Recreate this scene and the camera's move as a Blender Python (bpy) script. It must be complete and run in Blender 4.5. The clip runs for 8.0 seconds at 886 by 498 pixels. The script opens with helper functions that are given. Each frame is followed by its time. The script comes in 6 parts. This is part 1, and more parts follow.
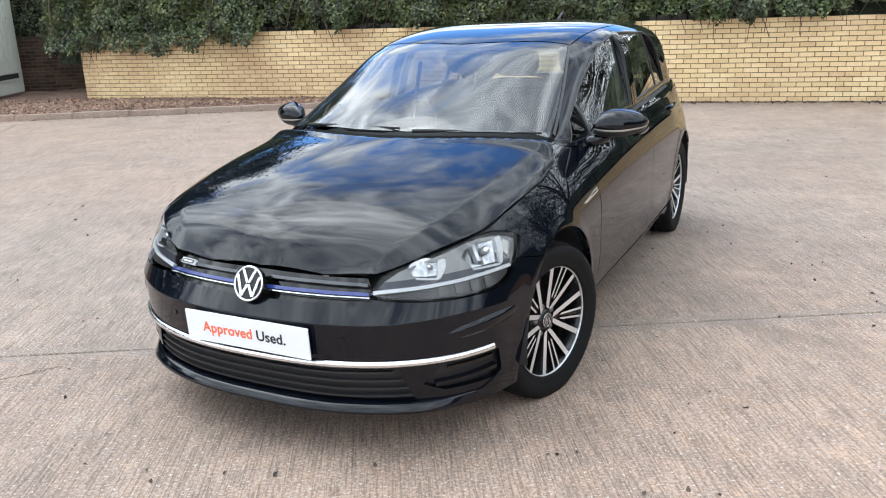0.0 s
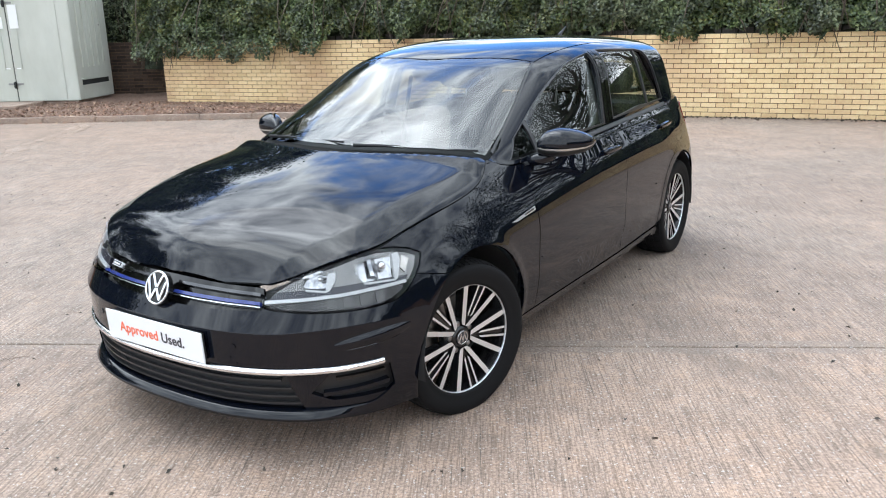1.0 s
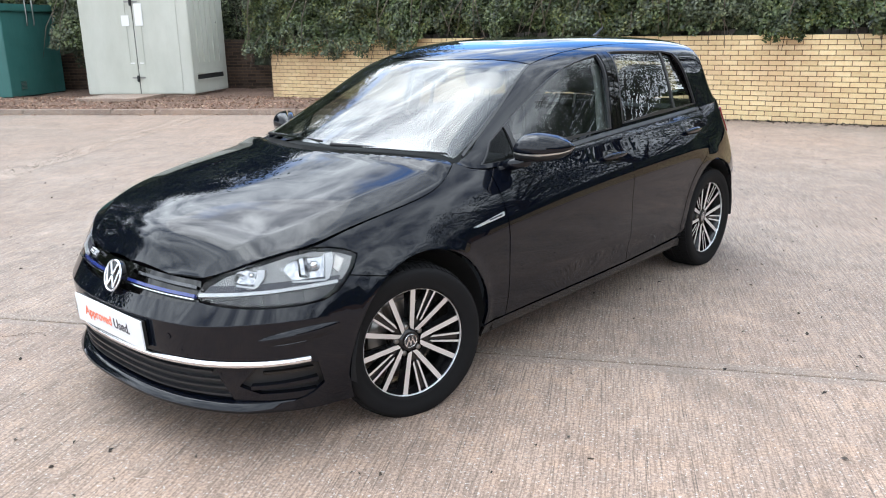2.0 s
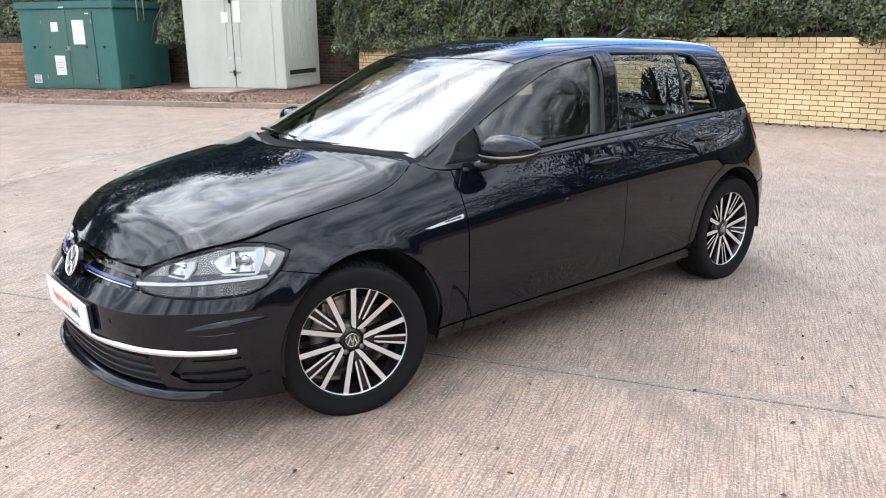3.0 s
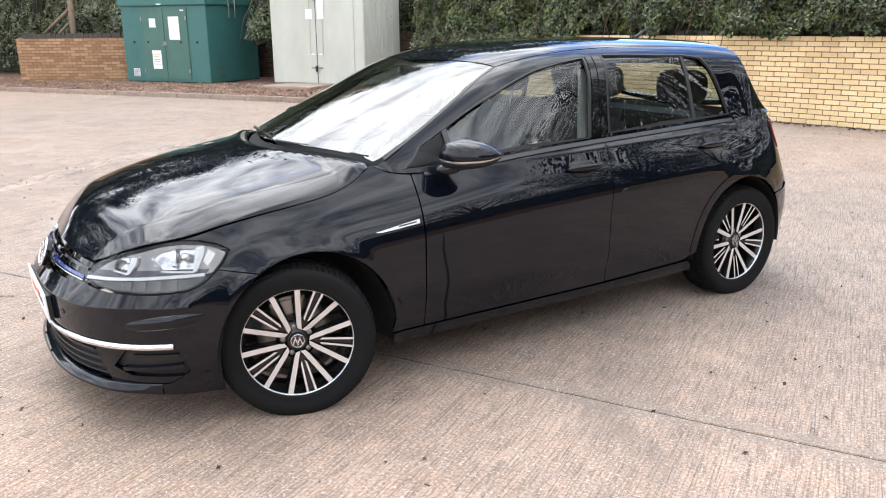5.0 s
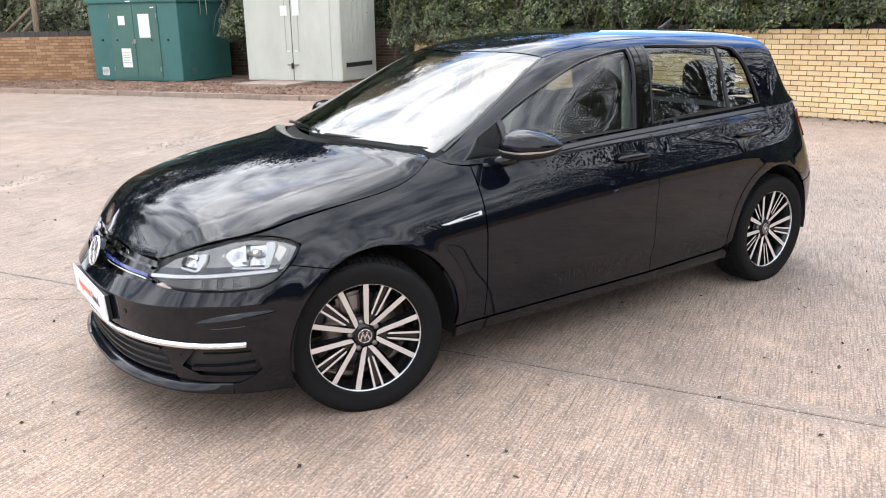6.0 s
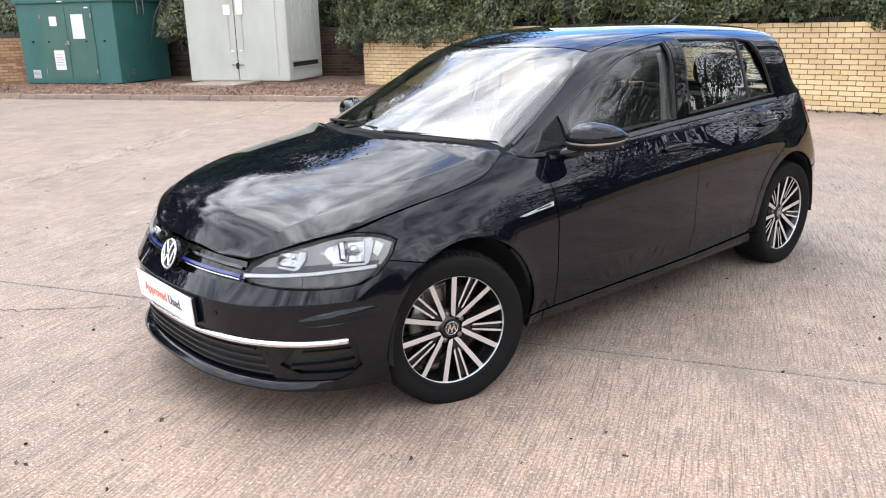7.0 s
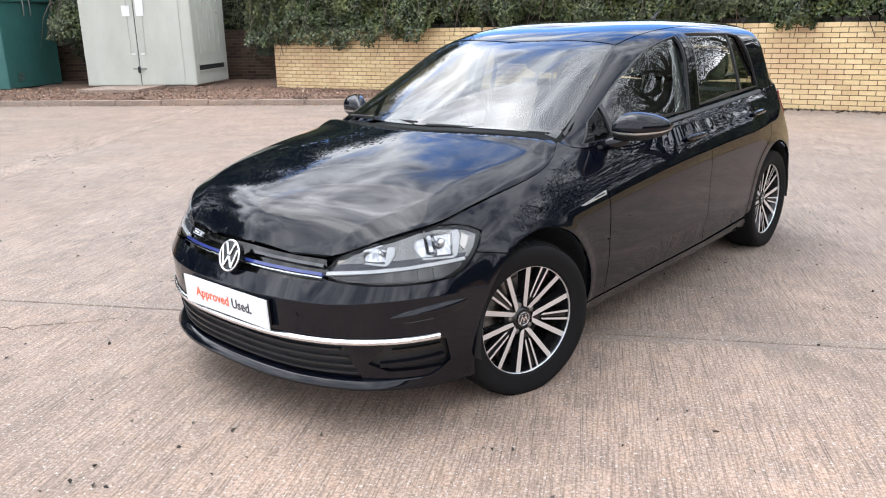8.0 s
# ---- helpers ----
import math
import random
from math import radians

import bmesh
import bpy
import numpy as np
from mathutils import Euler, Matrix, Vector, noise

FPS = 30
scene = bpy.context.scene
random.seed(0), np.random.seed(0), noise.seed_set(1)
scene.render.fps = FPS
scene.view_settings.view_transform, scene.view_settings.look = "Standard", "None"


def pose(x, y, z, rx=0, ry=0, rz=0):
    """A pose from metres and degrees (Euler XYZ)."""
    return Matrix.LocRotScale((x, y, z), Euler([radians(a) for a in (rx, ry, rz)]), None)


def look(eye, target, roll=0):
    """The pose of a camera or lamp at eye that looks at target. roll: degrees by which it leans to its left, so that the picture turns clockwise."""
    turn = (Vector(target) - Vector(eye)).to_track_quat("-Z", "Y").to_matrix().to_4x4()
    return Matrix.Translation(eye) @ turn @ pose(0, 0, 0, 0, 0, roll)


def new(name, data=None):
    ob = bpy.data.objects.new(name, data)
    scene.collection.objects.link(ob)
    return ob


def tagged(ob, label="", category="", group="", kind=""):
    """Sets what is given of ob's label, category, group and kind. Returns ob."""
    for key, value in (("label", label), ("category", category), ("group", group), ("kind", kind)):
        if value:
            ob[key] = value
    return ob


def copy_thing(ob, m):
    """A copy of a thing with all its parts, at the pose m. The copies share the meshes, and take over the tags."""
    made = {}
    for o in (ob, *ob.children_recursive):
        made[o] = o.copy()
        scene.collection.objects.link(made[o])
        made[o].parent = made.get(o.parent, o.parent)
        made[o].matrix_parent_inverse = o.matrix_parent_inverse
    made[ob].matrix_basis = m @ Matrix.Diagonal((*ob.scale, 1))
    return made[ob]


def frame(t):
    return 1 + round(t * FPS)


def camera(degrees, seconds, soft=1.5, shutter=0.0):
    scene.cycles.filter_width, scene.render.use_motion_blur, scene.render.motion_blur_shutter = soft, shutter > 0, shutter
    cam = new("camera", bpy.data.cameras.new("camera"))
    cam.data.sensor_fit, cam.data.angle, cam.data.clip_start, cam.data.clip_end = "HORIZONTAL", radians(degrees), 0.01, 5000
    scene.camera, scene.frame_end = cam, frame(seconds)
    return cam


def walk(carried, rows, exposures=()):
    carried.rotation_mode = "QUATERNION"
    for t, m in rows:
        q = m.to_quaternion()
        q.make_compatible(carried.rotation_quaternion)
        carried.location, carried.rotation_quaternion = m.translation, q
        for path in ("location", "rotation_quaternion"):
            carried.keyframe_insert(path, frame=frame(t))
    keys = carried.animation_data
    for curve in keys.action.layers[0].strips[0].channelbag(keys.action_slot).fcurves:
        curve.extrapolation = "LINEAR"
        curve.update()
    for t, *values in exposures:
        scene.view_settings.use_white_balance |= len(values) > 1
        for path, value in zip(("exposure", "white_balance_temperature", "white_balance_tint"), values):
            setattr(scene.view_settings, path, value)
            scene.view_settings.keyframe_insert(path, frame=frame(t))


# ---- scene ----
cam = camera(58.3, 8.0, 1.1)
PATH = [
    (0, (1.735, -2.781, 1.446), (0.881, -1.063, 0.883), -1.8),
    (0.5, (2.017, -2.619, 1.459), (1.067, -0.947, 0.909), -1.6),
    (1, (2.336, -2.478, 1.468), (1.28, -0.868, 0.929), -1.3),
    (2.3, (2.982, -1.919, 1.469), (1.622, -0.555, 0.932), -1.0),
    (2.5, (3.077, -1.83, 1.473), (1.679, -0.503, 0.937), -0.9),
    (3, (3.236, -1.58, 1.458), (1.755, -0.347, 0.921), -0.6),
    (3.5, (3.346, -1.34, 1.472), (1.8, -0.192, 0.932), -0.4),
    (4, (3.483, -1.154, 1.47), (1.888, -0.076, 0.929), -0.3),
    (4.5, (3.564, -1.067, 1.479), (1.942, -0.029, 0.938), -0.4),
    (4.7, (3.570, -1.064, 1.484), (1.945, -0.033, 0.940), -0.35),
    (5.8, (3.342, -1.325, 1.457), (1.755, -0.238, 0.907), -0.9),
    (6, (3.302, -1.411, 1.457), (1.733, -0.301, 0.905), -0.8),
    (6.5, (3.175, -1.67, 1.455), (1.654, -0.496, 0.897), -1.0),
    (7, (2.978, -1.919, 1.461), (1.521, -0.668, 0.901), -1.3),
    (7.5, (2.698, -2.164, 1.454), (1.329, -0.818, 0.895), -1.4),
    (8, (2.475, -2.412, 1.427), (1.215, -0.962, 0.871), -1.2),
]
EXPOSURES = [(0, 0.01, 5850, 5), (1, 0.06, 5800, 5), (2.5, 0.18, 5850, 7), (4.5, 0.32, 6100, 10), (6.0, 0.28, 6120, 10), (7.0, 0.22, 6080, 10), (8.0, 0.14, 6030, 10)]
walk(cam, [(t, look(eye, target, roll)) for t, eye, target, roll in PATH], EXPOSURES)

# ---- sky and sun: bright broken cloud ----
SUN_EL, SUN_ROT = radians(60), radians(272)
SUN_DIR = Vector((math.sin(SUN_ROT) * math.cos(SUN_EL), math.cos(SUN_ROT) * math.cos(SUN_EL), math.sin(SUN_EL)))
world = bpy.data.worlds.new("sky")
scene.world = world
world.use_nodes = True
wn, wl = world.node_tree.nodes, world.node_tree.links
wn.clear()
w_out, w_bg = wn.new("ShaderNodeOutputWorld"), wn.new("ShaderNodeBackground")
sky = wn.new("ShaderNodeTexSky")
sky.sky_type, sky.sun_disc = "NISHITA", False
sky.sun_elevation, sky.sun_rotation = SUN_EL, SUN_ROT
w_bg.inputs[1].default_value = 0.12
w_co, w_sep = wn.new("ShaderNodeTexCoord"), wn.new("ShaderNodeSeparateXYZ")
wl.new(w_co.outputs["Generated"], w_sep.inputs[0])


def w_math(op, a, b):
    n = wn.new("ShaderNodeMath")
    n.operation = op
    for k, v in enumerate((a, b)):
        if isinstance(v, (int, float)):
            n.inputs[k].default_value = v
        else:
            wl.new(v, n.inputs[k])
    return n.outputs[0]


w_h = w_math("ADD", w_math("MAXIMUM", w_sep.outputs[2], 0.0), 0.22)
w_comb = wn.new("ShaderNodeCombineXYZ")
w_comb_x = w_math("DIVIDE", w_sep.outputs[0], w_h)
wl.new(w_comb_x, w_comb.inputs[0])
w_comb_y = w_math("DIVIDE", w_sep.outputs[1], w_h)
wl.new(w_comb_y, w_comb.inputs[1])
w_comb.inputs[2].default_value = 5.2
w_noise = wn.new("ShaderNodeTexNoise")
w_noise.inputs["Scale"].default_value = 2.1
w_noise.inputs["Detail"].default_value = 9
w_noise.inputs["Roughness"].default_value = 0.58
w_noise.inputs["Distortion"].default_value = 0.35
wl.new(w_comb.outputs[0], w_noise.inputs["Vector"])
w_ramp = wn.new("ShaderNodeValToRGB")
w_ramp.color_ramp.elements[0].position, w_ramp.color_ramp.elements[1].position = 0.42, 0.58
# cloud closes up towards the horizon
w_low = w_math("POWER", w_math("SUBTRACT", 1.0, w_math("MAXIMUM", w_sep.outputs[2], 0.0)), 3.0)
# and thins out to the rear, past the edge of the bank
w_rear = w_math("MINIMUM", w_math("MAXIMUM", w_math("SUBTRACT", 0.72, w_comb_y), -0.7), 0.5)
w_east = w_math("MULTIPLY", w_math("MINIMUM", w_math("MAXIMUM", w_math("ADD", w_comb_x, 0.25), 0.0), 0.8), 0.42)
w_cover = w_math("ADD", w_math("ADD", w_noise.outputs[0], w_east), w_math("MULTIPLY", w_rear, 0.34))
wl.new(w_math("ADD", w_cover, w_math("MULTIPLY", w_low, 0.50)), w_ramp.inputs[0])
w_shade = wn.new("ShaderNodeTexNoise")
w_shade.inputs["Scale"].default_value = 4.2
w_shade.inputs["Detail"].default_value = 8
w_shade.inputs["Roughness"].default_value = 0.6
w_shade.inputs["Distortion"].default_value = 0.5
wl.new(w_comb.outputs[0], w_shade.inputs["Vector"])
w_cloud = wn.new("ShaderNodeValToRGB")
w_cloud.color_ramp.elements[0].position, w_cloud.color_ramp.elements[0].color = 0.36, (2.8, 2.95, 3.4, 1)
w_cloud.color_ramp.elements[1].position, w_cloud.color_ramp.elements[1].color = 0.64, (13.0, 12.9, 12.7, 1)
wl.new(w_shade.outputs[0], w_cloud.inputs[0])
w_mix = wn.new("ShaderNodeMix")
w_mix.data_type = "RGBA"
wl.new(w_ramp.outputs[0], w_mix.inputs["Factor"])
w_blue = wn.new("ShaderNodeVectorMath")
w_blue.operation = "MULTIPLY"
wl.new(sky.outputs[0], w_blue.inputs[0])
w_blue.inputs[1].default_value = (1.7, 2.45, 3.5)
wl.new(w_blue.outputs[0], w_mix.inputs["A"])
# thin cloud is brightest towards the veiled sun
w_dot = wn.new("ShaderNodeVectorMath")
w_dot.operation = "DOT_PRODUCT"
wl.new(w_co.outputs["Generated"], w_dot.inputs[0])
w_dot.inputs[1].default_value = SUN_DIR
w_glow = w_math("ADD", w_math("MULTIPLY", w_math("POWER", w_math("MAXIMUM", w_dot.outputs["Value"], 0.0), 9.0), 3.6), 1.95)
w_gain = wn.new("ShaderNodeVectorMath")
w_gain.operation = "SCALE"
wl.new(w_cloud.outputs[0], w_gain.inputs[0])
wl.new(w_glow, w_gain.inputs["Scale"])
wl.new(w_gain.outputs[0], w_mix.inputs["B"])
wl.new(w_mix.outputs["Result"], w_bg.inputs[0])
wl.new(w_bg.outputs[0], w_out.inputs[0])

sun = new("sun", bpy.data.lights.new("sun", "SUN"))
sun.data.energy, sun.data.angle, sun.data.color = 0.7, radians(50), (1.0, 0.90, 0.76)
sun.matrix_world = look(SUN_DIR * 40, (0, 0, 0))

# ---- materials ----
class Mat:
    """A small builder of node materials."""

    def __init__(self, name, color=(0.5, 0.5, 0.5), rough=0.5, metal=0.0, **more):
        self.m = bpy.data.materials.new(name)
        self.m.use_nodes = True
        self.n, self.l = self.m.node_tree.nodes, self.m.node_tree.links
        self.b = self.n["Principled BSDF"]
        self.b.inputs["Base Color"].default_value = (*color, 1)
        self.b.inputs["Roughness"].default_value = rough
        self.b.inputs["Metallic"].default_value = metal
        for key, value in more.items():
            self.b.inputs[key.replace("_", " ")].default_value = value
        self._co = None

    def put(self, value, socket):
        if isinstance(value, (int, float)):
            socket.default_value = value
        elif isinstance(value, tuple):
            socket.default_value = (*value, 1) if len(value) == 3 and socket.type == "RGBA" else value
        else:
            self.l.new(value, socket)

    def co(self, scale=(1, 1, 1), rot=0.0, local=False, move=(0, 0, 0)):
        """Coordinates in metres: shifted, turned about z, then scaled."""
        p, q = self.n.new("ShaderNodeMapping"), self.n.new("ShaderNodeMapping")
        if local:
            self.l.new(self.n.new("ShaderNodeTexCoord").outputs["Object"], p.inputs[0])
        else:
            self.l.new(self.n.new("ShaderNodeNewGeometry").outputs["Position"], p.inputs[0])
        p.vector_type = "TEXTURE"
        p.inputs["Location"].default_value = move
        p.inputs["Rotation"].default_value = (0, 0, rot)
        self.l.new(p.outputs[0], q.inputs[0])
        q.inputs["Scale"].default_value = scale
        return q.outputs[0]

    def noise(self, scale, detail=4, rough=0.55, vec=None, dist=0.0):
        t = self.n.new("ShaderNodeTexNoise")
        t.inputs["Scale"].default_value, t.inputs["Detail"].default_value = scale, detail
        t.inputs["Roughness"].default_value, t.inputs["Distortion"].default_value = rough, dist
        self.l.new(vec if vec is not None else self.co(), t.inputs["Vector"])
        return t.outputs[0]

    def voronoi(self, scale, vec=None, feature="F1"):
        t = self.n.new("ShaderNodeTexVoronoi")
        t.feature = feature
        t.inputs["Scale"].default_value = scale
        self.l.new(vec if vec is not None else self.co(), t.inputs["Vector"])
        return t.outputs["Distance"]

    def ramp(self, fac, stops):
        r = self.n.new("ShaderNodeValToRGB")
        e = r.color_ramp.elements
        while len(e) < len(stops):
            e.new(0.5)
        for k, (p, c) in enumerate(stops):
            e[k].position = p
            e[k].color = (*c, 1) if isinstance(c, tuple) else (c, c, c, 1)
        self.put(fac, r.inputs[0])
        return r.outputs[0]

    def mix(self, fac, a, b, mode="MIX"):
        x = self.n.new("ShaderNodeMix")
        x.data_type, x.blend_type = "RGBA", mode
        self.put(fac, x.inputs["Factor"]), self.put(a, x.inputs["A"]), self.put(b, x.inputs["B"])
        return x.outputs["Result"]

    def math(self, op, a, b=0.0):
        x = self.n.new("ShaderNodeMath")
        x.operation = op
        self.put(a, x.inputs[0]), self.put(b, x.inputs[1])
        return x.outputs[0]

    def random(self):
        return self.n.new("ShaderNodeObjectInfo").outputs["Random"]

    def island(self):
        return self.n.new("ShaderNodeNewGeometry").outputs["Random Per Island"]

    def color(self, v):
        self.put(v, self.b.inputs["Base Color"])
        return self

    def rough(self, v):
        self.put(v, self.b.inputs["Roughness"])
        return self

    def bump(self, height, strength=0.3, dist=0.01):
        b = self.n.new("ShaderNodeBump")
        b.inputs["Strength"].default_value, b.inputs["Distance"].default_value = strength, dist
        self.put(height, b.inputs["Height"])
        self.l.new(b.outputs[0], self.b.inputs["Normal"])
        return self


def glass_mat(name, tint, gain=1.0, ior=1.5):
    """Thin sheet glass: clear or tinted through, glossy on top."""
    m = bpy.data.materials.new(name)
    m.use_nodes = True
    n, l = m.node_tree.nodes, m.node_tree.links
    n.clear()
    out, mix = n.new("ShaderNodeOutputMaterial"), n.new("ShaderNodeMixShader")
    tr, gl, fr = n.new("ShaderNodeBsdfTransparent"), n.new("ShaderNodeBsdfGlossy"), n.new("ShaderNodeLayerWeight")
    tr.inputs[0].default_value = (*tint, 1)
    gl.inputs["Roughness"].default_value = 0.0
    fr.inputs[0].default_value = 0.5
    r0 = ((ior - 1) / (ior + 1)) ** 2
    steep, base = n.new("ShaderNodeMath"), n.new("ShaderNodeMath")
    steep.operation, steep.inputs[1].default_value = "POWER", 5.0
    base.operation, base.inputs[1].default_value, base.inputs[2].default_value = "MULTIPLY_ADD", 1 - r0, r0
    l.new(fr.outputs["Facing"], steep.inputs[0]), l.new(steep.outputs[0], base.inputs[0])
    mul = n.new("ShaderNodeMath")
    mul.operation, mul.inputs[1].default_value, mul.use_clamp = "MULTIPLY", gain, True
    l.new(base.outputs[0], mul.inputs[0]), l.new(mul.outputs[0], mix.inputs[0])
    l.new(tr.outputs[0], mix.inputs[1]), l.new(gl.outputs[0], mix.inputs[2]), l.new(mix.outputs[0], out.inputs[0])
    return m


PAINT = Mat("black_paint", (0.0022, 0.0032, 0.0068), 0.4, Specular_IOR_Level=0.0, Coat_Weight=1.0, Coat_Roughness=0.004, Coat_IOR=1.44).m
TRIM = Mat("black_plastic", (0.012, 0.012, 0.013), 0.5).m
GLOSS = Mat("gloss_black", (0.004, 0.004, 0.004), 0.03).m
RUBBER = Mat("tyre_rubber", (0.009, 0.009, 0.0098), 0.72, Specular_IOR_Level=0.14).m
CHROME = Mat("chrome", (0.84, 0.85, 0.87), 0.20, 1.0).m
POLISHED = Mat("machined_alloy", (0.78, 0.79, 0.81), 0.30, 0.75).m
ALLOY_DARK = Mat("gloss_black_alloy", (0.008, 0.008, 0.009), 0.18).m
STEEL = Mat("brake_steel", (0.32, 0.31, 0.30), 0.35, 1.0).m
BLUE = Mat("blue_trim", (0.022, 0.035, 0.17), 0.2, Coat_Weight=0.6).m
COWL = Mat("cowl_plastic", (0.008, 0.008, 0.008), 0.8, Specular_IOR_Level=0.2).m
WHITE = Mat("white_plastic", (0.80, 0.81, 0.83), 0.35).m
LAMP_WHITE = Mat("lamp_diffuser", (0.52, 0.53, 0.54), 0.3).m
ORANGE = Mat("orange_print", (0.80, 0.16, 0.07), 0.4).m
INK = Mat("dark_print", (0.02, 0.02, 0.03), 0.4).m
LAMP_RED = Mat("red_lens", (0.20, 0.008, 0.010), 0.1, Coat_Weight=0.8).m
CABIN = Mat("cabin_cloth", (0.022, 0.022, 0.024), 0.85).m
CABIN_LIGHT = Mat("pale_headlining", (0.32, 0.31, 0.29), 0.9).m
DARK_CHROME = Mat("dark_chrome", (0.10, 0.10, 0.105), 0.16, 1.0).m
BEZEL = Mat("lamp_bezel", (0.21, 0.205, 0.20), 0.24, 0.8).m
REFLECTOR = Mat("lamp_reflector", (0.56, 0.56, 0.57), 0.10, 0.95).m
BAND = Mat("smoked_band", (0.045, 0.043, 0.042), 0.3, 0.4).m
LAMP_RIB = Mat("smoked_rib", (0.10, 0.097, 0.094), 0.35, 0.4).m
SATIN = Mat("satin_black", (0.022, 0.022, 0.024), 0.34).m
INDICATOR = Mat("silver_indicator", (0.55, 0.52, 0.48), 0.25, 0.6).m
SCREEN = glass_mat("windscreen_glass", (0.70, 0.74, 0.72), 1.5, 1.9)
SIDE_GLASS = glass_mat("side_glass", (0.62, 0.68, 0.66), 2.5, 1.5)
QUARTER_GLASS = glass_mat("dark_quarter_glass", (0.20, 0.24, 0.23), 0.7, 1.45)
LENS = glass_mat("clear_lens", (0.90, 0.91, 0.92), 1.0, 1.5)

# brushed concrete: broom marks run square to the joint, with a trowelled margin along it
JOINT_AT, JOINT_ROT = (0.819, 0.708, 0), radians(29.3)


def concrete(name, light=1.0, marks=True):
    g = Mat(name, rough=0.85)
    vec = g.co(rot=JOINT_ROT, move=JOINT_AT)
    fine = g.noise(1.0, 4, 0.55, g.co((130, 5, 1), JOINT_ROT, move=JOINT_AT))
    coarse = g.noise(1.0, 3, 0.6, g.co((26, 1.6, 1), JOINT_ROT, move=JOINT_AT))
    blot = g.noise(0.42, 6, 0.62, vec)
    patch = g.noise(2.2, 5, 0.6, vec)
    grain = g.noise(85, 4, 0.7, vec)
    c = lambda r, gg, b: (r * light, gg * light, b * light)
    base = g.ramp(blot, [(0.30, c(0.315, 0.248, 0.205)), (0.5, c(0.405, 0.330, 0.276)), (0.72, c(0.495, 0.415, 0.355))])
    pink = g.ramp(g.noise(0.16, 4, 0.6, g.co(rot=1.1)), [(0.36, 0.1), (0.60, 0.9)])
    base = g.mix(pink, base, c(0.53, 0.385, 0.298))
    base = g.mix(0.45, base, g.ramp(patch, [(0.3, 0.33), (0.7, 0.66)]), "OVERLAY")
    if marks:
        sep = g.n.new("ShaderNodeSeparateXYZ")
        g.l.new(vec, sep.inputs[0])
        away = g.math("ABSOLUTE", g.math("ADD", sep.outputs[1], g.math("MULTIPLY", g.math("SUBTRACT", patch, 0.5), 0.08)))
        brushed = g.ramp(away, [(0.062, 0.0), (0.078, 1.0)])
        stripe = g.mix(brushed, (0.5, 0.5, 0.5), g.ramp(fine, [(0.41, 0.18), (0.53, 0.74)]))
        base = g.mix(0.34, base, stripe, "OVERLAY")
        base = g.mix(0.13, base, g.ramp(coarse, [(0.3, 0.3), (0.66, 0.68)]), "OVERLAY")
        base = g.mix(g.math("MULTIPLY", g.math("SUBTRACT", 1.0, brushed), 0.55), base, c(0.43, 0.355, 0.298))
        scratch = g.ramp(g.noise(1.0, 3, 0.6, g.co((150, 1.6, 1), JOINT_ROT + 0.03, move=JOINT_AT)), [(0.60, 0.0), (0.66, 0.7)])
        base = g.mix(g.math("MULTIPLY", scratch, brushed), base, c(0.17, 0.14, 0.12))
        fine = g.mix(brushed, (0.5, 0.5, 0.5), fine)
    base = g.mix(0.75, base, g.ramp(grain, [(0.30, 0.16), (0.66, 0.80)]), "OVERLAY")
    specks = g.ramp(g.voronoi(30, vec), [(0.10, 1.0), (0.17, 0.0)])
    mottle = g.noise(9, 4, 0.65, g.co(rot=0.7))
    base = g.mix(0.34, base, g.ramp(mottle, [(0.30, (0.30, 0.32, 0.34)), (0.5, (0.5, 0.5, 0.5)), (0.70, (0.72, 0.65, 0.56))]), "OVERLAY")
    chips = g.ramp(g.noise(75, 2, 0.5, vec), [(0.63, 0.0), (0.68, 0.85)])
    base = g.mix(chips, base, c(0.92, 0.86, 0.80))
    base = g.mix(g.math("MULTIPLY", specks, 0.42), base, c(0.70, 0.655, 0.61))
    stain = g.ramp(g.noise(0.9, 4, 0.7, g.co((1, 0.35, 1), JOINT_ROT + 0.6)), [(0.60, 0.0), (0.75, 0.5)])
    base = g.mix(stain, base, c(0.22, 0.18, 0.15))
    pits = g.ramp(g.noise(7, 2, 0.5, vec), [(0.72, 0.0), (0.78, 0.5)])
    base = g.mix(pits, base, c(0.12, 0.10, 0.085))
    g.color(base).bump(g.mix(0.4, fine, grain), 0.5, 0.005)
    g.rough(g.ramp(blot, [(0.3, 0.78), (0.7, 0.95)]))
    return g.m


CONCRETE = concrete("brushed_concrete", 0.53)
CONCRETE_OLD = concrete("rough_concrete", 0.68, False)
KERB = concrete("kerb_concrete", 0.62, False)
JOINT_DIRT = Mat("joint_dirt", (0.080, 0.059, 0.044), 1.0, Specular_IOR_Level=0.05).m

b = Mat("yellow_brick", rough=0.88)
rnd = b.math("FRACT", b.math("ADD", b.random(), b.island()))
tone = b.ramp(rnd, [(0.0, (0.655, 0.485, 0.262)), (0.15, (0.735, 0.560, 0.310)), (0.6, (0.790, 0.610, 0.345)), (0.93, (0.830, 0.660, 0.395)), (1.0, (0.660, 0.470, 0.270))])
tone = b.mix(0.35, tone, b.ramp(b.noise(26, 4), [(0.3, 0.33), (0.7, 0.66)]), "OVERLAY")
tone = b.mix(b.ramp(b.noise(0.7, 4), [(0.44, 0.0), (0.70, 0.45)]), tone, (0.50, 0.30, 0.18))
b.color(tone).bump(b.noise(60, 4), 0.4, 0.004)
BRICK = b.m
b = Mat("orange_brick", rough=0.88)
rnd = b.math("FRACT", b.math("ADD", b.random(), b.island()))
